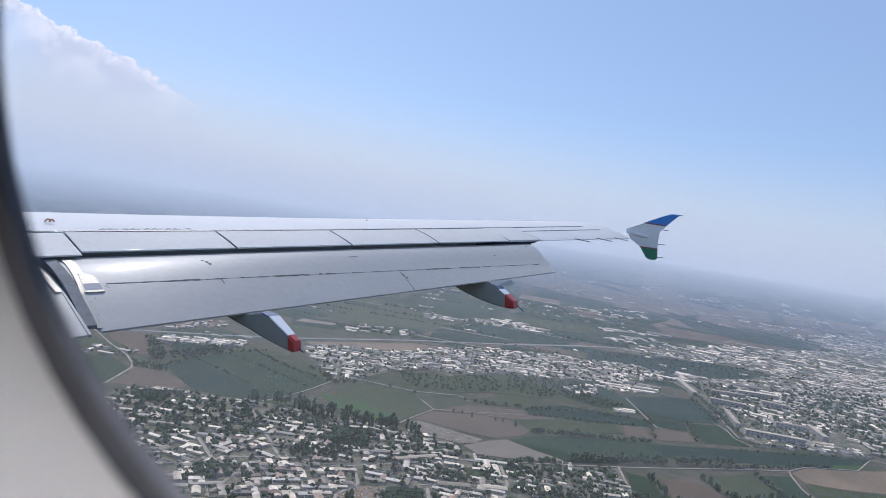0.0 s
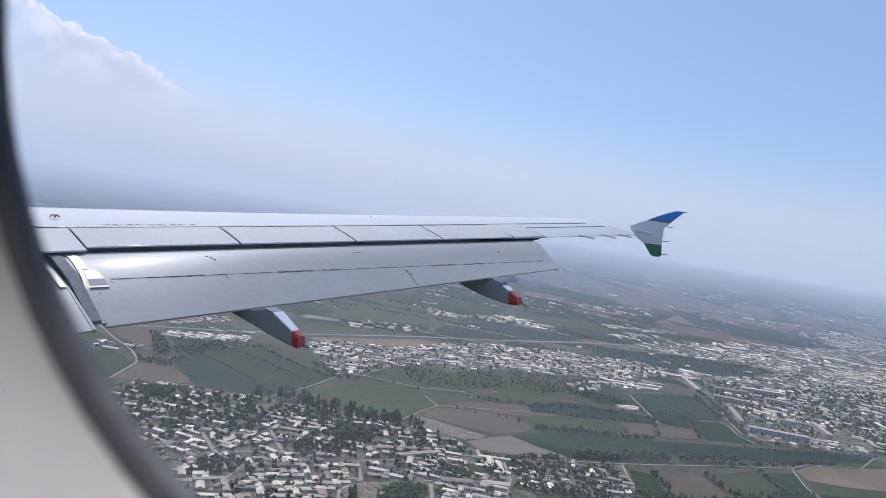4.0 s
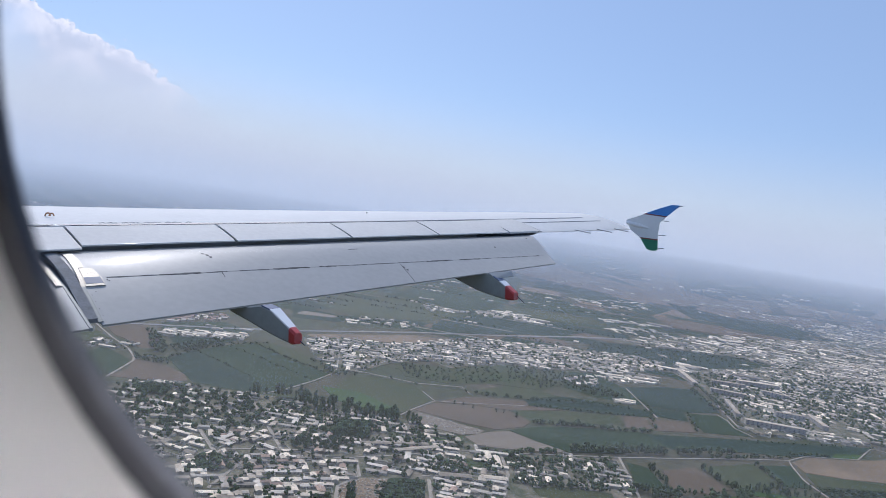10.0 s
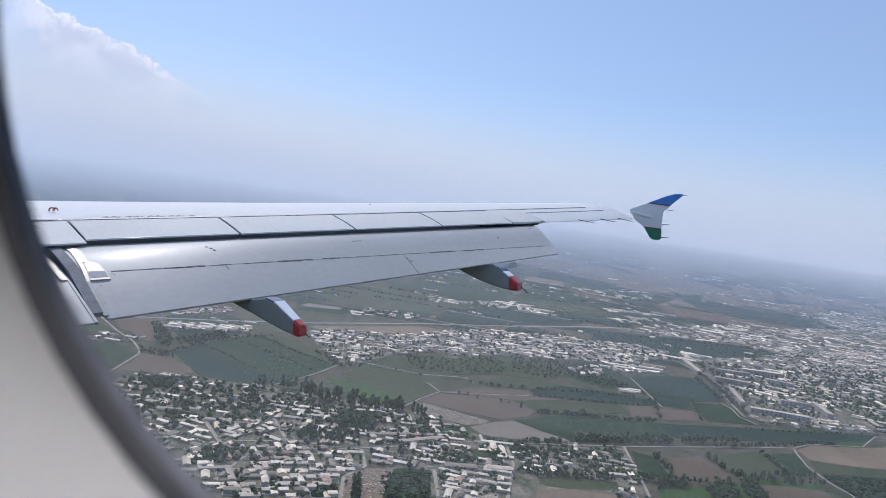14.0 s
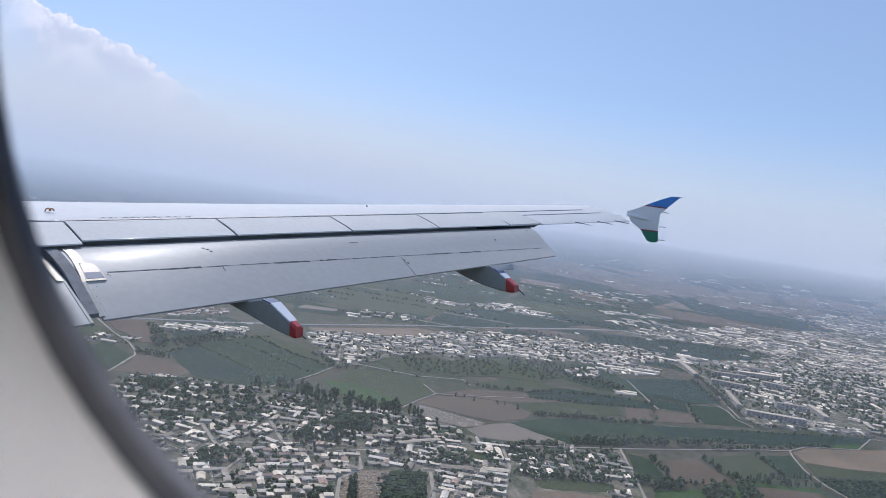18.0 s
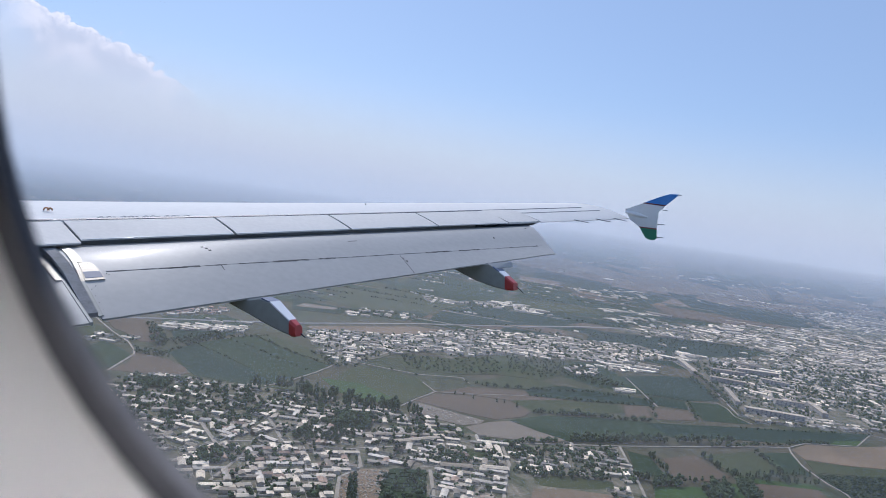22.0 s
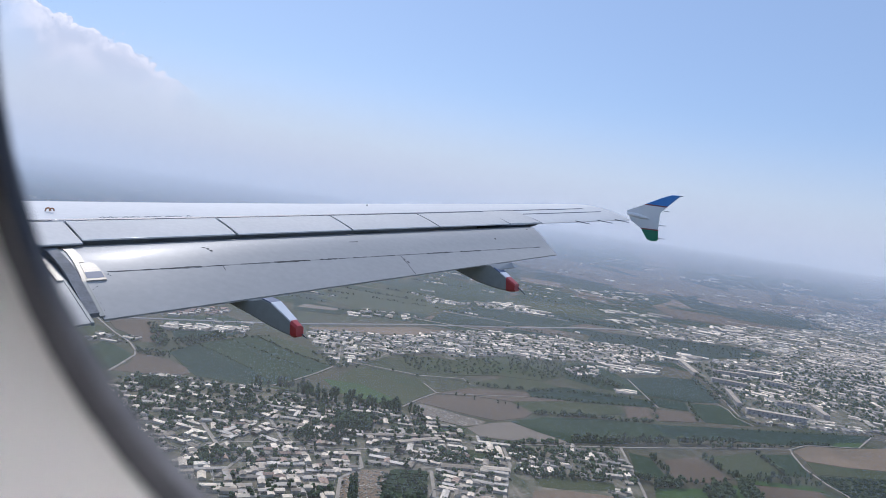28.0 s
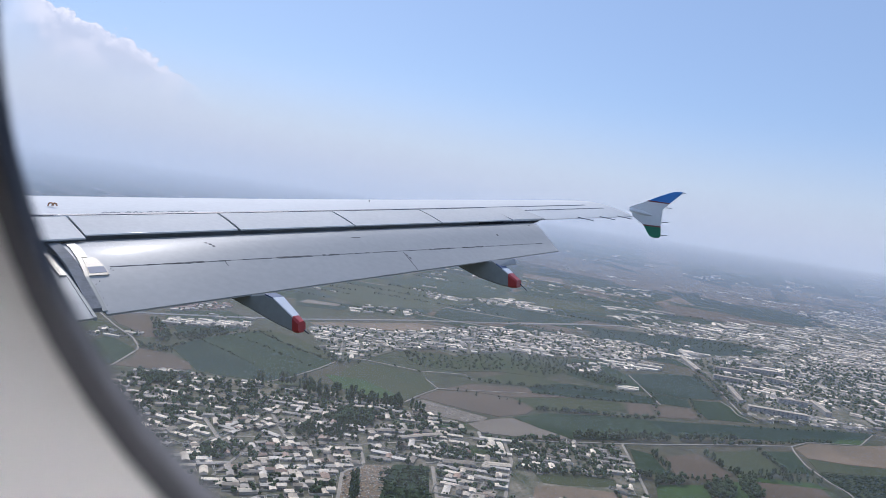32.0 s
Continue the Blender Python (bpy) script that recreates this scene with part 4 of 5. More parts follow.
road("road", [(34, 880), (42, 764)], 4.4, M_ROAD, "village street")
road("road", [(25, 888), (84, 914), (140, 923)], 3.3, M_ROAD, "village street")
road("road", [(687, 1906), (702, 1775), (692, 1649), (663, 1485), (650, 1392)], 3.3, M_ROAD, "town street")
road("road", [(715, 1611), (752, 1547)], 3.9, M_ROAD, "town street")
road("road", [(1467, 2701), (1222, 2295), (1106, 2141)], 7.3, M_ROAD, "pale town road")
road("road", [(1453, 3866), (1660, 3724), (1819, 3552), (1966, 3374)], 6.2, M_ROAD, "far pale railway yard")
road("road", [(2038, 3766), (2195, 3694)], 8.3, M_ROAD, "far pale road")
road("road", [(1320, 3997), (1716, 3866)], 6.2, M_ROAD, "far pale road")
road("road", [(1115, 1824), (945, 1468)], 4.4, M_ROAD, "town street")
# the near village
patch("village_ground", [(-472, 1009), (-444, 1104), (-372, 1139), (-322, 1127), (-242, 1136), (-158, 1136), (-84, 1137), (-9, 1118), (28, 1099), (64, 1084), (105, 1036), (138, 1025), (236, 1053), (330, 1084), (325, 1024), (316, 911), (306, 804), (-104, 655), (-314, 816)], M_YARD, "dusty yards and lanes between village houses", "ground", 0.15)
patch("field", [(-31, 848), (-11, 869), (29, 878), (32, 768), (-25, 749)], M_CROP, "dark green park", "field")
patch("field", [(-71, 819), (-67, 840), (-38, 858), (-17, 861), (-25, 749), (-65, 736)], M_TAN, "walled burial ground of bare earth", "field")
patch("field", [(169, 905), (214, 927), (280, 928), (278, 903), (206, 882), (177, 880)], M_OLIVE, "olive plot", "field")
patch("field", [(164, 865), (213, 881), (283, 882), (285, 851), (154, 816)], M_TAN, "bare tan plot", "field")
patch("field", [(37, 1066), (83, 1073), (74, 1053), (36, 1036)], M_BRIGHT, "small green plot", "field")
patch("field", [(78, 976), (115, 991), (117, 958), (81, 938)], M_OLIVE, "small green plot", "field")
village([(-446, 1099), (-371, 1136), (-320, 1121), (-240, 1130), (-248, 1092), (-210, 1012), (-216, 944), (-250, 905), (-290, 955), (-308, 903), (-369, 875), (-441, 995)], 4, (22, 20), 0.62, 3.4, (14, 6.5))
village([(-240, 1130), (-157, 1127), (-83, 1125), (10, 1102), (64, 1078), (105, 1031), (138, 1025), (30, 979), (-16, 947), (-88, 908), (-141, 916), (-161, 912), (-202, 997), (-245, 1087)], 3, (23, 19), 0.65, 2.8, (15, 6.5))
village([(-290, 955), (-250, 905), (-216, 944), (-210, 1012), (-161, 908), (-228, 880), (-232, 862), (-274, 813), (-369, 875)], -32, (23, 19), 0.85, 1.6, (18, 7))
village([(-231, 858), (-141, 912), (-87, 904), (-63, 910), (-54, 862), (-74, 825), (-68, 742), (-101, 691), (-229, 746), (-274, 813)], 20, (20, 18), 0.85, 1.8, (16, 7.5))
village([(-62, 915), (30, 977), (138, 1022), (141, 940), (25, 888), (-32, 859), (-52, 859)], 6, (24, 20), 0.8, 2.6, (18, 7.5))
village([(32, 879), (137, 918), (117, 753), (41, 729)], 2, (22, 19), 0.92, 1.8, (18, 8))
village([(140, 1020), (235, 1050), (328, 1081), (325, 1024), (317, 926), (282, 937), (215, 932), (167, 906), (141, 926)], -4, (21, 18), 0.78, 3.0, (14, 6.5))
village([(275, 911), (314, 906), (297, 801), (262, 791)], -25, (20, 18), 0.9, 1.4, (14, 7))
village([(123, 805), (270, 846), (265, 778), (107, 730)], 5, (20, 18), 0.9, 1.4, (14, 7))
# the village beyond the fields, along the highway
patch("village_ground", [(-271, 1620), (-202, 1683), (-81, 1711), (14, 1807), (155, 1968), (288, 2011), (409, 2052), (476, 2050), (604, 2092), (710, 2053), (635, 1914), (439, 1736), (367, 1727), (291, 1691), (207, 1673), (137, 1626), (70, 1546), (19, 1583), (-54, 1511), (-95, 1434), (-133, 1365), (-153, 1352), (-185, 1412), (-227, 1490)], M_YARD, "dusty yards and lanes between village houses", "ground", 0.15)
village([(-271, 1620), (-202, 1683), (-81, 1711), (14, 1807), (155, 1968), (288, 2011), (409, 2052), (476, 2050), (604, 2092), (710, 2053), (635, 1914), (439, 1736), (367, 1727), (291, 1691), (207, 1673), (137, 1626), (70, 1546), (19, 1583), (-54, 1511), (-95, 1434), (-133, 1365), (-153, 1352), (-185, 1412), (-227, 1490)], 3, (24, 20), 0.85, 1.9, (19, 8))
village([(-68, 1382), (-12, 1392), (-16, 1361), (-65, 1350)], -4, (30, 20), 0.9, 0.2, (30, 12))
village([(-5, 1368), (102, 1394), (90, 1369), (-4, 1341)], -4, (30, 20), 0.9, 0.3, (26, 11))
village([(453, 1795), (546, 1816), (605, 1815), (612, 1746), (487, 1649), (428, 1687)], -3, (30, 22), 0.9, 0.6, (30, 9))
village([(339, 1649), (428, 1687), (427, 1592), (337, 1560)], -3, (24, 20), 0.7, 1.6, (18, 8))
village([(413, 1482), (469, 1507), (454, 1455), (406, 1438)], -3, (20, 18), 0.9, 0.6, (22, 8))
village([(719, 2028), (821, 2080), (761, 1939), (680, 1908)], -5, (50, 26), 0.95, 0.2, (40, 14), False, 6)
village([(-627, 1315), (-552, 1338), (-514, 1300), (-537, 1268), (-611, 1282)], 0, (26, 18), 0.8, 1.0, (18, 8))
# rows of houses along the highway and the red-roofed estate
village([(-601, 1661), (-496, 1763), (-465, 1675), (-570, 1580)], 3, (17, 24), 0.95, 0.2, (15, 9), True)
village([(-550, 1485), (-386, 1571), (-372, 1520), (-530, 1440)], 3, (18, 13), 0.9, 0.2, (17, 8))
village([(-507, 1589), (-405, 1638), (-395, 1601), (-493, 1548)], 3, (22, 14), 0.7, 0.5, (16, 7))
village([(-188, 2040), (-33, 2068), (-37, 1983), (-232, 1887)], 3, (34, 20), 0.6, 1.0, (24, 9))
village([(-9, 2493), (143, 2506), (129, 2410), (-6, 2381)], 3, (36, 24), 0.7, 0.6, (30, 11))
village([(164, 2528), (300, 2666), (427, 2563), (400, 2461), (179, 2433)], 3, (36, 24), 0.7, 0.8, (34, 11))
village([(740, 3620), (1062, 3734), (1186, 3548), (917, 3394), (689, 3350)], 3, (50, 40), 0.5, 0.8, (30, 12))
village([(694, 2686), (987, 2849), (940, 2703), (656, 2526)], 3, (50, 26), 0.6, 0.6, (36, 12))
village([(670, 2880), (830, 2955), (960, 2909), (735, 2764)], 3, (44, 26), 0.7, 0.4, (40, 14))
# works and halls along the highway, then the town
patch("village_ground", [(600, 2293), (751, 2500), (947, 2660), (1292, 2969), (1743, 3231), (1976, 3367), (2335, 3295), (1937, 2710), (1245, 2310), (1043, 2369), (843, 2349), (674, 2290)], M_YARD, "dusty ground of works and yards", "ground", 0.15)
village([(600, 2293), (751, 2500), (947, 2660), (1292, 2969), (1743, 3231), (1976, 3367), (2335, 3295), (1937, 2710), (1245, 2310), (1043, 2369), (843, 2349), (674, 2290)], -10, (42, 32), 0.62, 3.0, (34, 12.5), False, 5.5, 0.12)
patch("village_ground", [(715, 1966), (847, 2052), (1007, 2155), (1351, 2517), (2000, 2800), (1610, 2088), (1095, 1392), (961, 1420), (945, 1438), (748, 1386), (667, 1370), (670, 1472), (687, 1636), (707, 1802)], M_YARD, "dusty ground between the houses of the town", "ground", 0.15)
village([(1022, 2149), (1328, 2473), (1974, 2764), (1610, 2088), (1151, 1739), (1118, 1883), (988, 1869), (964, 1949)], -14, (30, 24), 0.8, 2.6, (21, 9), False, 5, 0.12)
village([(1109, 1866), (1142, 1724), (1595, 2067), (1095, 1392), (961, 1420), (945, 1438), (959, 1553), (992, 1682)], -14, (29, 23), 0.78, 2.6, (20, 9), False, 4.5, 0.08)
village([(669, 1400), (762, 1414), (945, 1438), (887, 1472), (787, 1464), (678, 1436)], -14, (19, 12), 0.85, 0.6, (15, 7))
village([(672, 1378), (748, 1390), (945, 1440), (940, 1424), (748, 1376), (672, 1366)], -10, (17, 11), 0.9, 0.4, (14, 7))
village([(840, 2032), (1022, 2149), (965, 1970), (1022, 1877), (1073, 1802), (923, 1557), (826, 1470), (743, 1556), (741, 1675)], -16, (30, 21), 0.75, 1.6, (20, 9), False, 4.5, 0.1)
patch("village_ground", [(1992, 3670), (2156, 3648), (2451, 3473), (2335, 3295), (2117, 3285), (1915, 3354), (1917, 3520)], M_YARD, "dusty ground between far houses of the town", "ground", 0.15)
village([(1992, 3670), (2156, 3648), (2451, 3473), (2335, 3295), (2117, 3285), (1915, 3354), (1917, 3520)], -14, (44, 34), 0.95, 0.6, (36, 14), False, 6)
village([(1669, 3905), (1979, 3768), (1992, 3670), (1917, 3520), (1774, 3580), (1606, 3740)], -14, (60, 46), 0.5, 0.8, (40, 14), False, 6)
village([(2250, 3828), (2572, 3664), (2451, 3473), (2161, 3657)], -14, (60, 50), 0.45, 1.0, (34, 13), False, 6)
village([(1455, 4245), (1841, 4105), (2042, 3904), (1680, 3936), (1413, 4098)], -14, (90, 70), 0.3, 0.8, (40, 14), False, 6)
village([(1857, 4148), (2493, 3894), (2459, 3669), (2064, 3820)], -14, (100, 80), 0.3, 0.8, (40, 14), False, 6)
village([(763, 4149), (1135, 4030), (1042, 3905), (745, 4024)], -14, (80, 70), 0.35, 0.8, (40, 14), False, 6)
# trees
hedge((-262, 1125), (-237, 1139), 4.5, 19, 0.42, 3)
hedge((-225, 1138), (-162, 1165), 4.5, 20, 0.5, 5)
hedge((-183, 1120), (-131, 1107), 4.0, 17, 0.5, 6)
hedge((-131, 1107), (-62, 1104), 4.0, 17, 0.5, 6)
hedge((-62, 1104), (-26, 1103), 4.0, 17, 0.5, 6)
hedge((-160, 1145), (-84, 1131), 4.0, 15, 0.6, 7)
hedge((-84, 1131), (14, 1105), 4.0, 15, 0.6, 7)
hedge((-28, 1121), (14, 1110), 4.5, 20, 0.55, 6)
hedge((253, 1091), (425, 1150), 4.0, 13, 0.6, 4)
hedge((252, 1085), (422, 1144), 4.0, 11, 0.8, 4)
hedge((435, 1155), (558, 1203), 4.0, 12, 0.7, 4)
hedge((497, 1158), (674, 1237), 6, 8, 0.9, 5)
hedge((142, 1022), (226, 1072), 5, 8, 1.1, 6)
hedge((209, 1210), (287, 1231), 5, 7, 1.2, 5)
hedge((287, 1231), (378, 1250), 5, 7, 1.2, 5)
hedge((378, 1250), (441, 1273), 5, 7, 1.2, 5)
hedge((278, 1236), (330, 1245), 5, 8, 1.1, 5)
hedge((218, 1322), (330, 1341), 7, 6, 1.0, 3)
hedge((330, 1341), (460, 1372), 7, 6, 1.0, 3)
hedge((212, 1364), (345, 1414), 8, 7, 1.0, 4)
hedge((345, 1414), (486, 1420), 8, 7, 1.0, 4)
hedge((100, 1349), (212, 1368), 7, 7, 1.0, 4)
hedge((369, 1063), (374, 982), 4.5, 11, 0.55, 4)
hedge((462, 1097), (481, 1017), 4.5, 10, 0.6, 4)
hedge((578, 1159), (582, 1069), 5, 8, 0.9, 3)
hedge((314, 958), (381, 968), 4.0, 10, 0.7, 6)
hedge((381, 968), (462, 991), 4.0, 10, 0.7, 6)
hedge((485, 1027), (504, 1013), 5, 10, 0.6, 5)
hedge((504, 1013), (631, 1045), 5, 10, 0.6, 5)
hedge((511, 1028), (629, 1075), 6, 11, 0.45, 4)
grove([(336, 952), (374, 972), (382, 949), (336, 925)], 6, 10, 0.8)
grove([(411, 963), (457, 979), (445, 929), (405, 907)], 6, 10, 0.9)
grove([(481, 1017), (500, 1003), (490, 945), (458, 925)], 6, 10, 0.8)
grove([(644, 1085), (825, 1128), (727, 959), (637, 948), (648, 1008)], 9, 4.5, 1.2)
grove([(-54, 1511), (69, 1535), (176, 1615), (190, 1488), (68, 1411), (-24, 1413)], 15, 6, 1.1)
grove([(206, 1659), (346, 1689), (337, 1560), (261, 1476), (191, 1494)], 14, 7, 1.0)
grove([(363, 1687), (410, 1603), (453, 1517), (382, 1479), (325, 1533)], 12, 8, 1.0)
grove([(533, 2240), (668, 2266), (830, 2311), (1032, 2343), (1017, 2178), (851, 2116), (739, 2088), (640, 2101), (480, 2070)], 24, 7, 1.0)
grove([(-574, 1472), (-554, 1461), (-477, 1338), (-469, 1291), (-502, 1320)], 9, 9, 1.0)
grove([(-483, 1355), (-421, 1489), (-403, 1451), (-459, 1319)], 10, 8, 1.0)
grove([(-507, 1240), (-492, 1275), (-446, 1258), (-431, 1221), (-473, 1230)], 9, 7, 1.0)
grove([(-31, 848), (29, 874), (32, 768), (-25, 749)], 12, 8, 1.0)
grove([(-109, 1052), (-58, 1064), (-59, 989), (-101, 947), (-116, 1015)], 7, 10, 0.9)
grove([(-431, 1083), (-387, 1108), (-371, 1065), (-413, 1042)], 7, 9, 1.0)
grove([(-158, 958), (-98, 977), (-91, 929), (-149, 916)], 8, 9, 1.0)
grove([(-250, 842), (-220, 854), (-210, 802), (-239, 791)], 8, 9, 1.0)
grove([(-61, 818), (-54, 826), (-46, 742), (-55, 739)], 4, 10, 0.5)
hedge((-435, 1358), (-367, 1301), 12, 4, 1.2, 3)
hedge((-367, 1301), (-284, 1227), 12, 4, 1.2, 3)
hedge((-400, 1441), (-326, 1391), 10, 4, 1.2, 3)
hedge((-326, 1391), (-231, 1304), 10, 4, 1.2, 3)
hedge((-231, 1304), (-182, 1271), 10, 4, 1.2, 3)
hedge((-355, 1501), (-250, 1395), 8, 5, 1.2, 3)
hedge((-250, 1395), (-163, 1332), 8, 5, 1.2, 3)
hedge((-450, 1269), (-435, 1358), 6, 6, 1.1, 4)
hedge((-435, 1358), (-381, 1456), 6, 6, 1.1, 4)
hedge((-381, 1456), (-325, 1517), 6, 6, 1.1, 4)
hedge((-209, 1417), (-150, 1331), 8, 7, 1.1, 5)
hedge((-150, 1331), (-111, 1369), 8, 7, 1.1, 5)
hedge((76, 1252), (97, 1259), 9, 9, 0.5, 3)
hedge((106, 1242), (121, 1243), 8, 9, 0.5, 3)
hedge((147, 1241), (196, 1231), 16, 9, 0.6, 6)
hedge((689, 1647), (663, 1485), 7, 9, 0.9, 5)
hedge((663, 1707), (653, 1506), 7, 9, 1.0, 6)
hedge((564, 1452), (536, 1317), 6, 7, 0.8, 3)
hedge((486, 1463), (446, 1282), 7, 7, 0.8, 3)
hedge((596, 1293), (939, 1400), 14, 6, 1.0, 4)
hedge((682, 1252), (771, 1283), 6, 7, 1.0, 4)
# blocks of flats and large halls
SLABS.append(((678, 1436), (795, 1422), 13, 12.5, 'long grey four-storey block of flats', 4))
SLABS.append(((794, 1550), (859, 1548), 12, 12.5, 'long grey four-storey block of flats', 4))
SLABS.append(((711, 1712), (792, 1693), 12, 12.5, 'long grey four-storey block of flats', 4))
SLABS.append(((758, 1821), (842, 1821), 12, 12.5, 'long grey four-storey block of flats', 4))
SLABS.append(((871, 1780), (930, 1757), 12, 12.5, 'long grey four-storey block of flats', 4))
SLABS.append(((844, 1871), (958, 1876), 14, 14, 'long grey four-storey block of flats', 4))
SLABS.append(((885, 1578), (870, 1479), 12, 12, 'grey four-storey block set across the others', 4))
SLABS.append(((713, 1620), (686, 1488), 10, 9, 'low block beside the town street', 3))
SLABS.append(((709, 1947), (696, 1772), 14, 8, 'pale hall at the edge of the fields', 2))
SLABS.append(((717, 1996), (799, 2020), 22, 8, 'long white-roofed factory hall at the edge of town', 1))
SLABS.append(((885, 2473), (978, 2481), 26, 8, 'long white-roofed factory hall at the edge of town', 1))
SLABS.append(((1127, 2732), (1236, 2769), 40, 9, 'long white-roofed factory hall at the edge of town', 1))
SLABS.append(((914, 2957), (1013, 2927), 40, 8, 'long grey hall among far fields', 1))
SLABS.append(((1677, 3878), (1735, 3850), 60, 10, 'long white-roofed factory hall on the far plain', 1))
SLABS.append(((885, 1989), (963, 1982), 24, 9, 'green-grey factory roof in the town', 1))
SLABS.append(((46, 896), (88, 904), 12, 4.2, 'long school building with a pale roof', 2))
SLABS.append(((103, 910), (137, 914), 12, 4.2, 'long school building with a pale roof', 2))
SLABS.append(((-17, 960), (44, 1002), 9, 4, 'long pale-roofed farm hall', 1))
SLABS.append(((-65, 972), (30, 1008), 8, 3.6, 'long pale-roofed farm hall', 1))
# rows over the plots
strips("plastic_rows", [(3, 1155), (13, 1167), (117, 1123), (107, 1101), (83, 1084), (37, 1100), (11, 1109)], -25, 5, 3.5, 1.2, 0.3, 0.3)
strips("grave_stones", [(-71, 819), (-65, 839), (-39, 856), (-18, 857), (-25, 749), (-64, 737)], 20, 3.2, 2.2, 1.0, 0.9, 0.42)
strips("garden_beds", [(57, 1484), (170, 1544), (171, 1472), (68, 1421)], 70, 7, 16, 2.5, 0.4, 0.8)
strips("garden_beds", [(135, 1589), (266, 1604), (267, 1519), (166, 1489)], 75, 9, 14, 3.0, 0.4, 0.5)
strips("garden_beds", [(78, 976), (115, 991), (117, 958), (81, 938)], 5, 5, 12, 2.0, 0.4, 0.7)
strips("crop_rows", [(644, 1085), (825, 1128), (727, 959), (637, 948), (648, 1008)], -20, 6.5, 6, 2.6, 2.2, 0.9)
strips("crop_rows", [(-31, 848), (29, 874), (32, 768), (-25, 749)], 10, 7, 9, 2.5, 1.0, 0.6)
strips("garden_beds", [(-51, 1468), (57, 1484), (68, 1421), (-13, 1420)], 72, 8, 15, 2.6, 0.4, 0.5)
grove([(31, 957), (78, 976), (85, 931), (32, 902)], 8, 7, 1.0)
grove([(149, 1005), (188, 1021), (174, 974), (147, 955)], 8, 7, 1.0)
grove([(149, 923), (280, 948), (272, 931), (166, 906)], 8, 8, 0.8)
hedge((141, 920), (215, 932), 5, 8, 0.8, 4)
hedge((215, 932), (280, 932), 5, 8, 0.8, 4)
# far halls and farmsteads
village([(797, 4400), (1135, 4332), (1078, 4223), (779, 4263)], -12, (110, 90), 0.5, 0.2, (60, 18), False, 7)
village([(1135, 4332), (1620, 4130), (1520, 4022), (1102, 4178)], -12, (120, 90), 0.4, 0.2, (60, 18), False, 7)
village([(1816, 4312), (2532, 3964), (2473, 3858), (1824, 4147)], -12, (130, 100), 0.4, 0.2, (60, 18), False, 7)
village([(-2256, 3940), (-1305, 4536), (-1267, 4425), (-2176, 3809)], -12, (220, 120), 0.3, 0.3, (70, 22), False, 7)
grove([(-441, 1087), (-238, 1124), (-247, 1086), (-210, 1012), (-216, 944), (-304, 893), (-413, 953)], 22, 8, 1.0)
grove([(-226, 1110), (10, 1091), (63, 1070), (-17, 964), (-150, 922)], 22, 8, 1.0)
grove([(-220, 854), (-142, 886), (-133, 780), (-195, 774)], 20, 7, 1.0)
grove([(149, 1005), (316, 1064), (315, 960), (217, 944), (147, 938)], 15, 7, 1.0)
# trees along the town's streets and between its blocks
grove([(680, 1460), (800, 1445), (880, 1490), (960, 1600), (1000, 1780), (1000, 1900), (850, 1990), (735, 1960)], 17, 8, 1.15)
grove([(961, 1425), (1095, 1395), (1350, 1750), (1500, 2050), (1300, 2250), (1000, 2000), (960, 1600)], 21, 9, 1.2)
hedge((672, 1450), (700, 1780), 7, 8, 1.0, 4)


# ---- houses ----
def house_mesh(L, B, H, P):
    """Walls and a low gable roof with eaves, round the origin, along x."""
    e = 0.5
    walls = [(sx * L / 2, sy * B / 2, z) for z in (-0.5, H) for sx, sy in ((-1, -1), (1, -1), (1, 1), (-1, 1))] + [(-L / 2, 0, H + P), (L / 2, 0, H + P)]
    wf = [(0, 1, 5, 4), (2, 3, 7, 6), (1, 2, 6, 9, 5), (3, 0, 4, 8, 7)]
    roof = []
    for lift in (0.0, 0.22):
        roof += [(sx * (L / 2 + e), sy * (B / 2 + e), H - 0.15 + lift) for sx, sy in ((-1, -1), (1, -1), (1, 1), (-1, 1))] + [(-L / 2 - e, 0, H + P + lift), (L / 2 + e, 0, H + P + lift)]
    rf = [(6, 7, 11, 10), (8, 9, 10, 11), (0, 4, 5, 1), (2, 5, 4, 3), (0, 1, 7, 6), (2, 3, 9, 8), (1, 5, 11, 7), (5, 2, 8, 11), (3, 4, 10, 9), (4, 0, 6, 10)]
    return walls, wf, roof, rf


def spot(x, y):
    """How far a place lies from the village that the aircraft passes nearest."""
    return math.hypot(x + 60.0, y - 900.0)


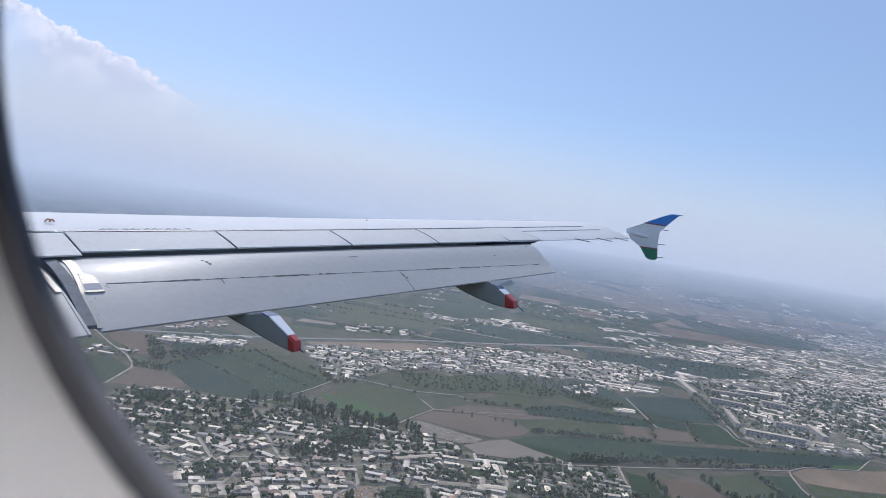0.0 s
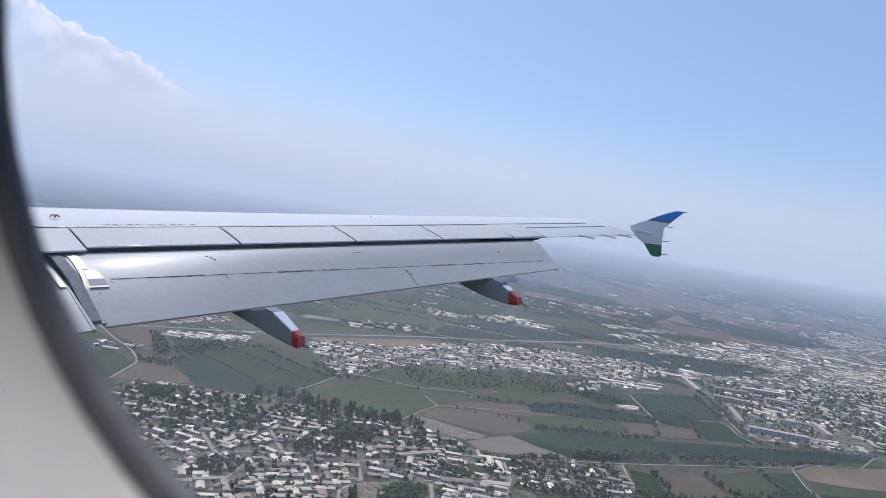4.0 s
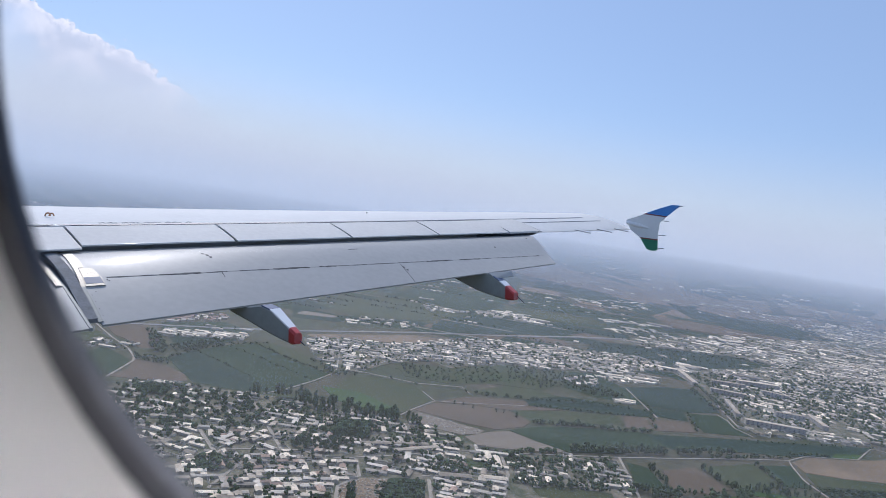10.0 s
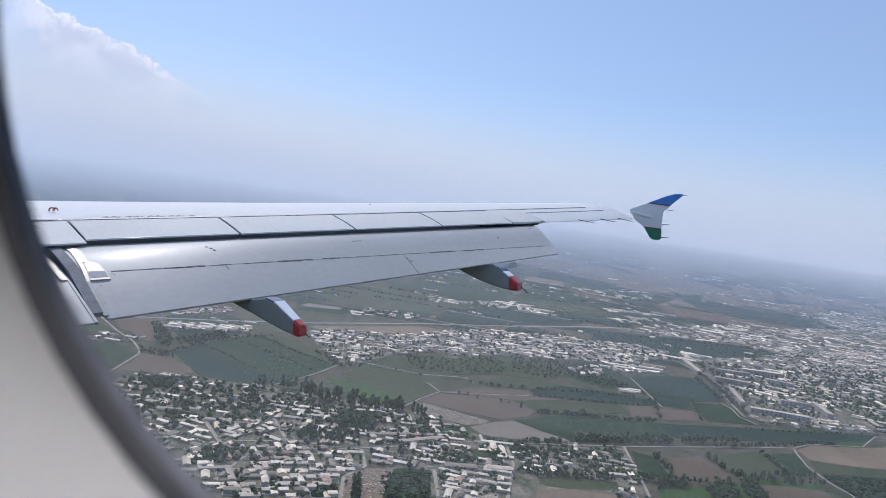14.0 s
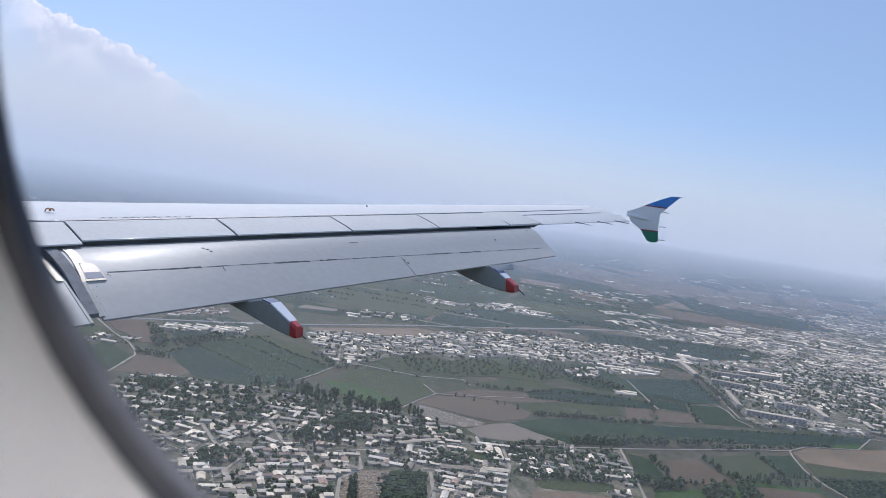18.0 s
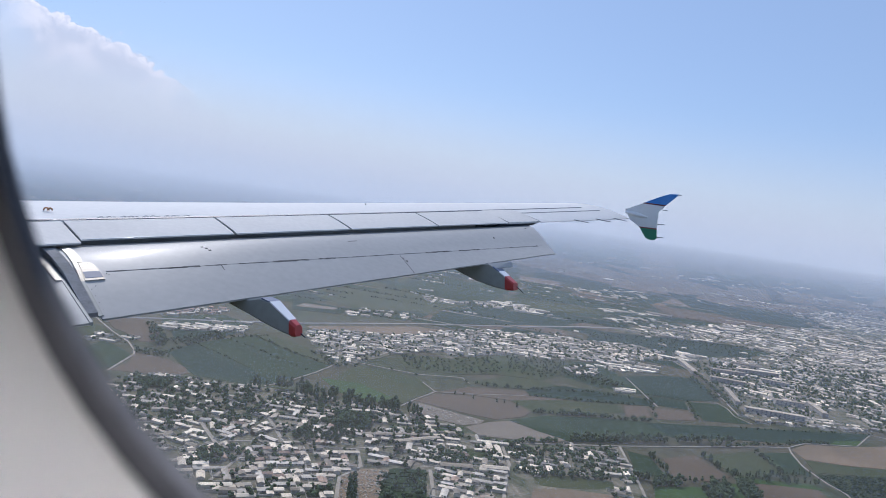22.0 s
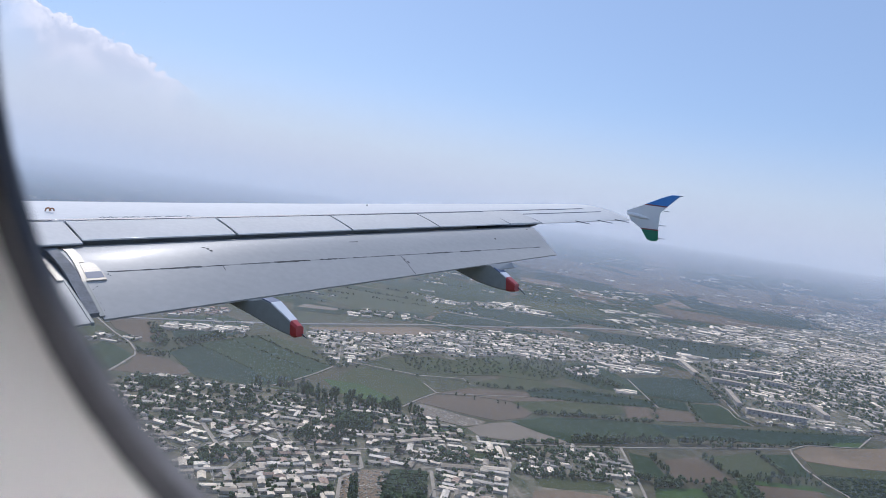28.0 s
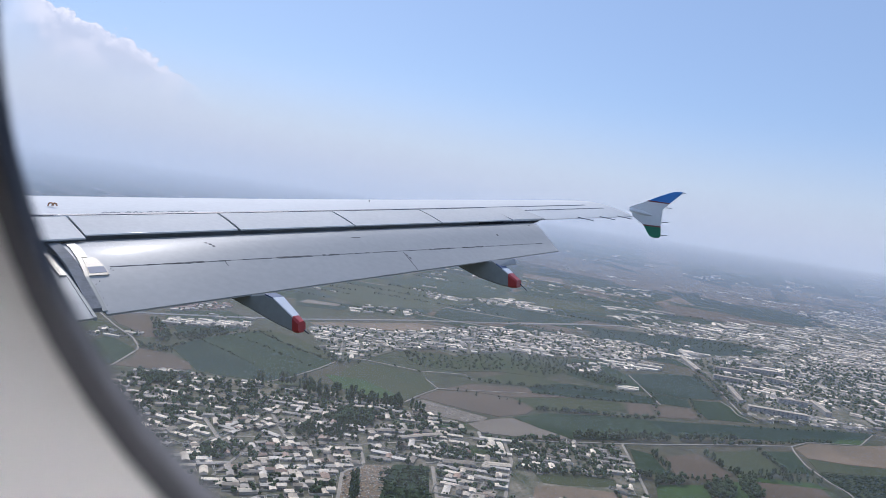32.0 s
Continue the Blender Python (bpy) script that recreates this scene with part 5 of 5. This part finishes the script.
HOUSES.sort(key=lambda h: spot(h[0], h[1]))
NEAR = 280
kinds = []
for k in range(6):
    L, B, H, P = (12, 16, 22, 13, 27, 10)[k], (6, 6.5, 7, 7.5, 7.5, 7)[k], (2.6, 2.7, 2.8, 3.2, 2.9, 4.6)[k], (0.7, 0.8, 0.6, 1.2, 0.8, 1.0)[k]
    base = tagged(new("house"), ("low village house with pale sheet-metal gable roof", "long village house with a weathered grey roof", "long low house with pale flat-pitched roof",
                                 "village house with a steeper rusty sheet roof", "long farm building with a grey sheet roof", "two-storey village house with pale roof")[k], "house", "houses of the near village")
    a, b, c_, d_ = house_mesh(L, B, H, P)
    mesh_object("wall", a, b, M_WALL_OB, parent=base)
    mesh_object("roof", c_, d_, (M_ROOF_OB, M_ROOF_GREY, M_ROOF_OB, M_ROOF_RUST, M_ROOF_GREY, M_ROOF_OB)[k], parent=base)
    doorway = plate([Vector((x, -B / 2 - 0.06, z)) for x, z in ((-0.6, 0), (0.6, 0), (0.6, 2.1), (-0.6, 2.1))], Vector((0, 0.05, 0)))
    part("door", doorway, M_DIRT, base)
    for wx in (-0.3, -0.18, 0.2, 0.34):
        part("window", plate([Vector((wx * L + x, -B / 2 - 0.06, z)) for x, z in ((-0.6, 1.0), (0.6, 1.0), (0.6, 2.3), (-0.6, 2.3))], Vector((0, 0.05, 0))), M_GAP, base)
    kinds.append((L, base))
used = set()
for x, y, turn, L, B, H, red in HOUSES[:NEAR]:
    k = min(range(6), key=lambda i: abs(kinds[i][0] - 1.2 * L) + 3 * rng.random())
    m = pose(x, y, land(x, y) + 0.2, 0, 0, turn)
    if k in used:
        copy_thing(kinds[k][1], m)
    else:
        kinds[k][1].matrix_world = m
        used.add(k)
for k in range(6):
    if k not in used:
        kinds[k][1].matrix_world = pose(-60 + 30 * k, 860, 0.2)

for red, nm, lab in ((False, "town_houses", "many pale-roofed houses of the town and villages"), (True, "estate_houses", "rows of red-roofed houses of a new estate")):
    vs, fs, ix = [], [], []
    for x, y, turn, L, B, H, r in HOUSES[NEAR:]:
        if r != red:
            continue
        a, b, c_, d_ = house_mesh(L, B, H, 0.11 * B + rng.uniform(0.1, 0.8))
        co, si, z0 = math.cos(radians(turn)), math.sin(radians(turn)), land(x, y)
        n = len(vs)
        vs += [(x + p[0] * co - p[1] * si, y + p[0] * si + p[1] * co, z0 + p[2]) for p in a + c_]
        fs += [tuple(n + q for q in f_) for f_ in b] + [tuple(n + 10 + q for q in f_) for f_ in d_]
        ix += [0] * len(b) + [2 if rng.random() < 0.25 else 1] * len(d_)
    if vs:
        tagged(mesh_object(nm, vs, fs, [M_WALL, M_ROOF_RED if red else M_ROOF, M_ROOF_GREY], ix), lab, "houses", kind="stuff")

for name, mat, lab, cat in (("plastic_rows", M_WALL, "pale plastic sheets in rows over a bare field", "plastic sheets"), ("garden_beds", M_BRIGHT, "rows of green vegetable beds", "garden beds"), ("grave_stones", M_WALL, "pale stones and low walls of a burial ground", "stones"), ("crop_rows", M_CROP, "rows of dark green orchard bushes", "bushes"), ("furrows", M_TAN, "pale furrows of a ploughed field", "furrows")):
    if name in ROWS_OF:
        tagged(mesh_object(name, *ROWS_OF[name], mat), lab, cat, kind="stuff")

# mud and plaster walls round the yards
vs, fs = [], []
for x, y, turn, L, B, H, r in HOUSES:
    if r or math.hypot(x, y) > 1700 or rng.random() < 0.35:
        continue
    co, si, deep, side = math.cos(radians(turn)), math.sin(radians(turn)), rng.uniform(9, 16), rng.choice((-1, 1))
    ring_ = [(-L / 2, side * B / 2), (-L / 2, side * (B / 2 + deep)), (L / 2 + rng.uniform(-2, 5), side * (B / 2 + deep)), (L / 2, side * B / 2)]
    for (p0, q0), (p1, q1) in zip(ring_, ring_[1:]):
        run = math.hypot(p1 - p0, q1 - q0)
        ox, oy, n = -(q1 - q0) / run * 0.2, (p1 - p0) / run * 0.2, len(vs)
        for p, q, sgn in ((p0, q0, 1), (p1, q1, 1), (p1, q1, -1), (p0, q0, -1)):
            for z in (0.0, 2.3):
                a, b = p + sgn * ox, q + sgn * oy
                vs.append((x + a * co - b * si, y + a * si + b * co, z))
        fs += [(n, n + 2, n + 3, n + 1), (n + 2, n + 4, n + 5, n + 3), (n + 4, n + 6, n + 7, n + 5), (n + 6, n, n + 1, n + 7), (n + 1, n + 3, n + 5, n + 7)]
tagged(mesh_object("yard_walls", vs, fs, M_WALL), "pale mud and plaster walls round the village yards", "yard walls", kind="stuff")


def slab_block(a, b_, depth, height, label, storeys):
    """A long block of flats or a hall from a to b: walls, a flat or low gable roof, a row of windows for each storey."""
    L, turn = math.dist(a, b_), math.degrees(math.atan2(b_[1] - a[1], b_[0] - a[0]))
    block = tagged(new("apartment_block"), label, "building", "blocks of flats")
    block.matrix_world = pose((a[0] + b_[0]) / 2, (a[1] + b_[1]) / 2, 0.3, 0, 0, turn)

    def box(name, x0, x1, y0, y1, z0, z1, mat, lab=""):
        part(name, plate([Vector((x0, y0, z0)), Vector((x1, y0, z0)), Vector((x1, y1, z0)), Vector((x0, y1, z0))], Vector((0, 0, z1 - z0))), mat, block, lab)
    if storeys > 2:
        box("wall", -L / 2, L / 2, -depth / 2, depth / 2, 0, height, M_CONCRETE)
        box("roof", -L / 2 - 0.4, L / 2 + 0.4, -depth / 2 - 0.4, depth / 2 + 0.4, height, height + 0.7, M_ROOF_OB, "pale flat roof")
    else:
        a_, f_, c_, d_ = house_mesh(L, depth, height, 0.08 * depth)
        mesh_object("wall", a_, f_, M_CONCRETE, parent=block)
        mesh_object("roof", c_, d_, M_ROOF_OB, parent=block)
    for s in range(storeys):
        z = (s + 0.4) * height / storeys
        for k in range(max(3, int(L / 9))):
            x = -L / 2 + (k + 0.5) * L / max(3, int(L / 9))
            box("window", x - 1.5, x + 1.5, -depth / 2 - 0.12, -depth / 2 - 0.02, z, z + 1.3, M_GAP)


for one in SLABS:
    slab_block(*one)

# ---- trees ----
ball = bmesh.new()
bmesh.ops.create_icosphere(ball, subdivisions=1, radius=1.0)
BALL_V = [v.co.copy() for v in ball.verts]
BALL_F = [tuple(v.index for v in f_.verts) for f_ in ball.faces]
ball.free()


def clump(x, y, z, r, squash=1.0):
    j = [rng.uniform(0.7, 1.25) for _ in BALL_V]
    return [(x + v.x * r * k, y + v.y * r * k, z + v.z * r * k * squash) for v, k in zip(BALL_V, j)]


TREES.sort(key=lambda t: spot(t[0], t[1]))
NEAR_TREES = 260
stock = []
for k in range(6):
    base = tagged(new("tree"), ("broad green village tree with a dense crown", "round-crowned green tree in a yard", "uneven green tree with a leaning crown", "tall slim poplar with dense leaves", "small bushy green yard tree", "wide shade tree with gaps in the crown")[k], "tree", "trees of the near village")
    hh, sl = (7.0, 6.0, 7.5, 9.0, 4.5, 6.5)[k], (1.0, 1.0, 0.9, 0.42, 1.1, 1.25)[k]
    tv, tf = [], []
    for i, (z, r) in enumerate(((-0.4, 0.32), (hh * 0.25, 0.22), (hh * 0.6, 0.12), (hh * 0.85, 0.04))):
        tv += [(r * math.cos(a * 1.0472) + 0.1 * i * (k % 3 - 1), r * math.sin(a * 1.0472), z) for a in range(6)]
        if i:
            tf += [((i - 1) * 6 + a, (i - 1) * 6 + (a + 1) % 6, i * 6 + (a + 1) % 6, i * 6 + a) for a in range(6)]
    mesh_object("trunk", tv, tf, M_BARK, parent=base)
    cv, cf = [], []
    for i in range(46):
        a, q, up = rng.uniform(0, 6.283), rng.random() ** 0.6, rng.random()
        w = hh * 0.42 * sl * math.sin(math.pi * (0.12 + 0.8 * up)) * q
        n = len(cv)
        cv += clump(w * math.cos(a), w * math.sin(a), hh * (0.28 + 0.68 * up), hh * rng.uniform(0.06, 0.13) * (0.7 + 0.3 * sl))
        cf += [tuple(n + q_ for q_ in f_) for f_ in BALL_F]
    mesh_object("crown", cv, cf, M_LEAF, parent=base)
    stock.append((hh, sl, base))
used = set()
for x, y, hgt, slim in TREES[:NEAR_TREES]:
    k = min(range(6), key=lambda i: abs(stock[i][0] - hgt) + 5 * abs(stock[i][1] - slim) + 2.5 * rng.random())
    m = pose(x, y, land(x, y) + 0.2, 0, 0, rng.uniform(0, 360))
    if k in used:
        copy_thing(stock[k][2], m)
    else:
        stock[k][2].matrix_world = m
        used.add(k)
for k in range(6):
    if k not in used:
        stock[k][2].matrix_world = pose(-75 + 30 * k, 840, 0.2)
vs, fs = [], []
for x, y, hgt, slim in TREES[NEAR_TREES:]:
    z0 = land(x, y)
    r = hgt * 0.36 * slim
    for i in range(5 if math.hypot(x, y) < 1500 else 3 if math.hypot(x, y) < 2600 else 2):
        n = len(vs)
        a = rng.uniform(0, 6.283)
        up = 0.3 + 0.5 * (i / 4 if slim < 0.7 else rng.random())
        vs += clump(x + r * 0.6 * math.cos(a) * slim, y + r * 0.6 * math.sin(a) * slim, z0 + hgt * up, r * rng.uniform(0.55, 0.9), 1.0 if slim > 0.7 else 1.5)
        fs += [tuple(n + q for q in f_) for f_ in BALL_F]
tagged(mesh_object("far_trees", vs, fs, M_LEAF), "hedgerows, orchards and yard trees over the plain", "trees", kind="stuff")

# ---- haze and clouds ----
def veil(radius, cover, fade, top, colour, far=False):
    """Painted haze at one distance: a thin ring that covers a share of the view, thinning out between the heights fade
    and top.
    """
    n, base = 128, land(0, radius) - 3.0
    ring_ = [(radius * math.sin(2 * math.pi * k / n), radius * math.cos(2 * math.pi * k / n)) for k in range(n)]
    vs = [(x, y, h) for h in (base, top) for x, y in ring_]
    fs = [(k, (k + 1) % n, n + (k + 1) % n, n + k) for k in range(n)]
    return tagged(mesh_object("haze_layer", vs, fs, haze_material("haze", colour, far, cover, fade, top), smooth=True), "thin ring that paints pale distance haze", "haze", kind="stuff")


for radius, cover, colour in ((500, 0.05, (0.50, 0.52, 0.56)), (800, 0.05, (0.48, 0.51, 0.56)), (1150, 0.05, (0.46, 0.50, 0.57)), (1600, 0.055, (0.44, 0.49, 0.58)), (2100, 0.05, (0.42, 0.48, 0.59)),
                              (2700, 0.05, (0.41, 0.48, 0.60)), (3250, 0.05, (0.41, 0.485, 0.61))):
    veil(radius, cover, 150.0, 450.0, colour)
# the far rings glow, bluer then paler with range, to paint distance haze
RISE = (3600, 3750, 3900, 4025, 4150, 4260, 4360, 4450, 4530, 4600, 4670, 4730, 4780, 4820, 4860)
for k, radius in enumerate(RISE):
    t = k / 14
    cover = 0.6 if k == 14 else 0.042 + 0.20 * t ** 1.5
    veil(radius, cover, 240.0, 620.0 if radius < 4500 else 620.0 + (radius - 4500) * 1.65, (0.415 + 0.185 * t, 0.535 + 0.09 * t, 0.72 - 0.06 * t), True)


def cloud_material():
    """A far towering cloud: bright and lumpy along its upper edge, melting into the haze below."""
    m = bpy.data.materials.new("far_cloud")
    m.use_nodes = True
    n, l = m.node_tree.nodes, m.node_tree.links
    n.clear()

    def node(kind, **inputs):
        nd = n.new("ShaderNode" + kind)
        for key, val in inputs.items():
            nd.inputs[key.replace("_", " ")].default_value = val
        return nd

    def calc(op, a, b_):
        nd = n.new("ShaderNodeMath")
        nd.operation = op
        for k, val in enumerate((a, b_)):
            if isinstance(val, (int, float)):
                nd.inputs[k].default_value = val
            else:
                l.new(val, nd.inputs[k])
        return nd.outputs[0]

    def ease(val, a, b_):
        nd = n.new("ShaderNodeMapRange")
        nd.interpolation_type = "SMOOTHSTEP"
        nd.inputs["From Min"].default_value, nd.inputs["From Max"].default_value = a, b_
        l.new(val, nd.inputs["Value"])
        return nd.outputs[0]

    tc, sep = n.new("ShaderNodeTexCoord"), n.new("ShaderNodeSeparateXYZ")
    flat = n.new("ShaderNodeVectorMath")
    flat.operation = "SCALE"
    flat.inputs["Scale"].default_value = 1000.0
    l.new(tc.outputs["UV"], flat.inputs[0]), l.new(flat.outputs[0], sep.inputs[0])
    x, z = sep.outputs["X"], sep.outputs["Y"]
    lumps, wisps = node("TexNoise", Scale=0.0045, Detail=4.0, Roughness=0.5), node("TexNoise", Scale=0.02, Detail=6.0, Roughness=0.6)
    heads, knobs = node("TexVoronoi", Scale=0.0075), node("TexVoronoi", Scale=0.021)
    for nd in (lumps, wisps, heads, knobs):
        l.new(flat.outputs[0], nd.inputs["Vector"])
    # the upper edge falls to the right, steeper past the last white head
    fall = calc("ADD", calc("MULTIPLY", x, 0.5), calc("MULTIPLY", calc("MAXIMUM", calc("SUBTRACT", x, 230.0), 0.0), 0.16))
    edge = calc("SUBTRACT", calc("SUBTRACT", calc("SUBTRACT", 262.0, calc("MULTIPLY", ease(x, 130.0, 260.0), 55.0)), fall), z)
    heap = calc("ADD", calc("MULTIPLY", calc("SUBTRACT", 0.45, heads.outputs["Distance"]), 92.0), calc("MULTIPLY", calc("SUBTRACT", 0.45, knobs.outputs["Distance"]), 38.0))
    deep = calc("ADD", edge, calc("ADD", heap, calc("ADD", calc("MULTIPLY", calc("SUBTRACT", lumps.outputs["Fac"], 0.5), 110.0), calc("MULTIPLY", calc("SUBTRACT", wisps.outputs["Fac"], 0.5), 26.0))))
    crisp = ease(deep, 0.0, 14.0)
    soft = ease(deep, -60.0, 330.0)
    left = ease(calc("MULTIPLY", x, -1.0), -620.0, -200.0)
    body = calc("ADD", calc("MULTIPLY", crisp, left), calc("MULTIPLY", soft, calc("SUBTRACT", 1.0, left)))
    height = ease(calc("ADD", z, calc("MULTIPLY", x, 0.157)), -480.0, 200.0)   # from the horizon upwards
    shade = ease(calc("ADD", calc("MULTIPLY", lumps.outputs["Fac"], 420.0), calc("MULTIPLY", x, 1.0)), -420.0, -160.0)
    cover = calc("MULTIPLY", calc("MULTIPLY", body, calc("MULTIPLY", height, 0.95)), calc("ADD", 0.55, calc("MULTIPLY", calc("MAXIMUM", shade, ease(calc("MULTIPLY", deep, -1.0), -150.0, -30.0)), 0.45)))
    tone = n.new("ShaderNodeMix")
    tone.data_type = "RGBA"
    tone.inputs["A"].default_value, tone.inputs["B"].default_value = (0.61, 0.66, 0.76, 1), (0.97, 0.95, 0.97, 1)
    rim = ease(calc("MULTIPLY", deep, -1.0), -110.0, -5.0)
    billow = calc("MULTIPLY", calc("MULTIPLY", ease(lumps.outputs["Fac"], 0.46, 0.62), ease(calc("MULTIPLY", deep, -1.0), -520.0, -60.0)), 0.6)
    l.new(calc("MAXIMUM", calc("MULTIPLY", ease(wisps.outputs["Fac"], 0.25, 0.65), rim), billow), tone.inputs["Factor"])
    glow, clear, mixer, out = node("Emission", Strength=0.96), n.new("ShaderNodeBsdfTransparent"), n.new("ShaderNodeMixShader"), n.new("ShaderNodeOutputMaterial")
    l.new(tone.outputs["Result"], glow.inputs["Color"])
    l.new(cover, mixer.inputs["Fac"])
    l.new(clear.outputs[0], mixer.inputs[1]), l.new(glow.outputs[0], mixer.inputs[2])
    l.new(mixer.outputs[0], out.inputs["Surface"])
    return m


# the cloud stands on an arc behind all the haze
vs, fs, flat_at = [], [], []
for i in range(30):
    for j in range(24):
        cx, cz = -1000.0 + 2600.0 * i / 29, -700.0 + 2000.0 * j / 23
        vs.append(Vector((cx - 1950.0, 4250.0, cz + 1000.0)).normalized() * 4925.0)
        flat_at.append((cx / 1000.0, cz / 1000.0))
        if i and j:
            fs.append((24 * i + j - 25, 24 * i + j - 1, 24 * i + j, 24 * i + j - 24))
cloud = tagged(mesh_object("backdrop_cloud", vs, fs, cloud_material(), smooth=True), "towering white cloud fading into the haze", "cloud", kind="structure")
uv = cloud.data.uv_layers.new(name="flat")
for loop in cloud.data.loops:
    uv.data[loop.index].uv = flat_at[loop.vertex_index]
cloud.matrix_world = PLANE
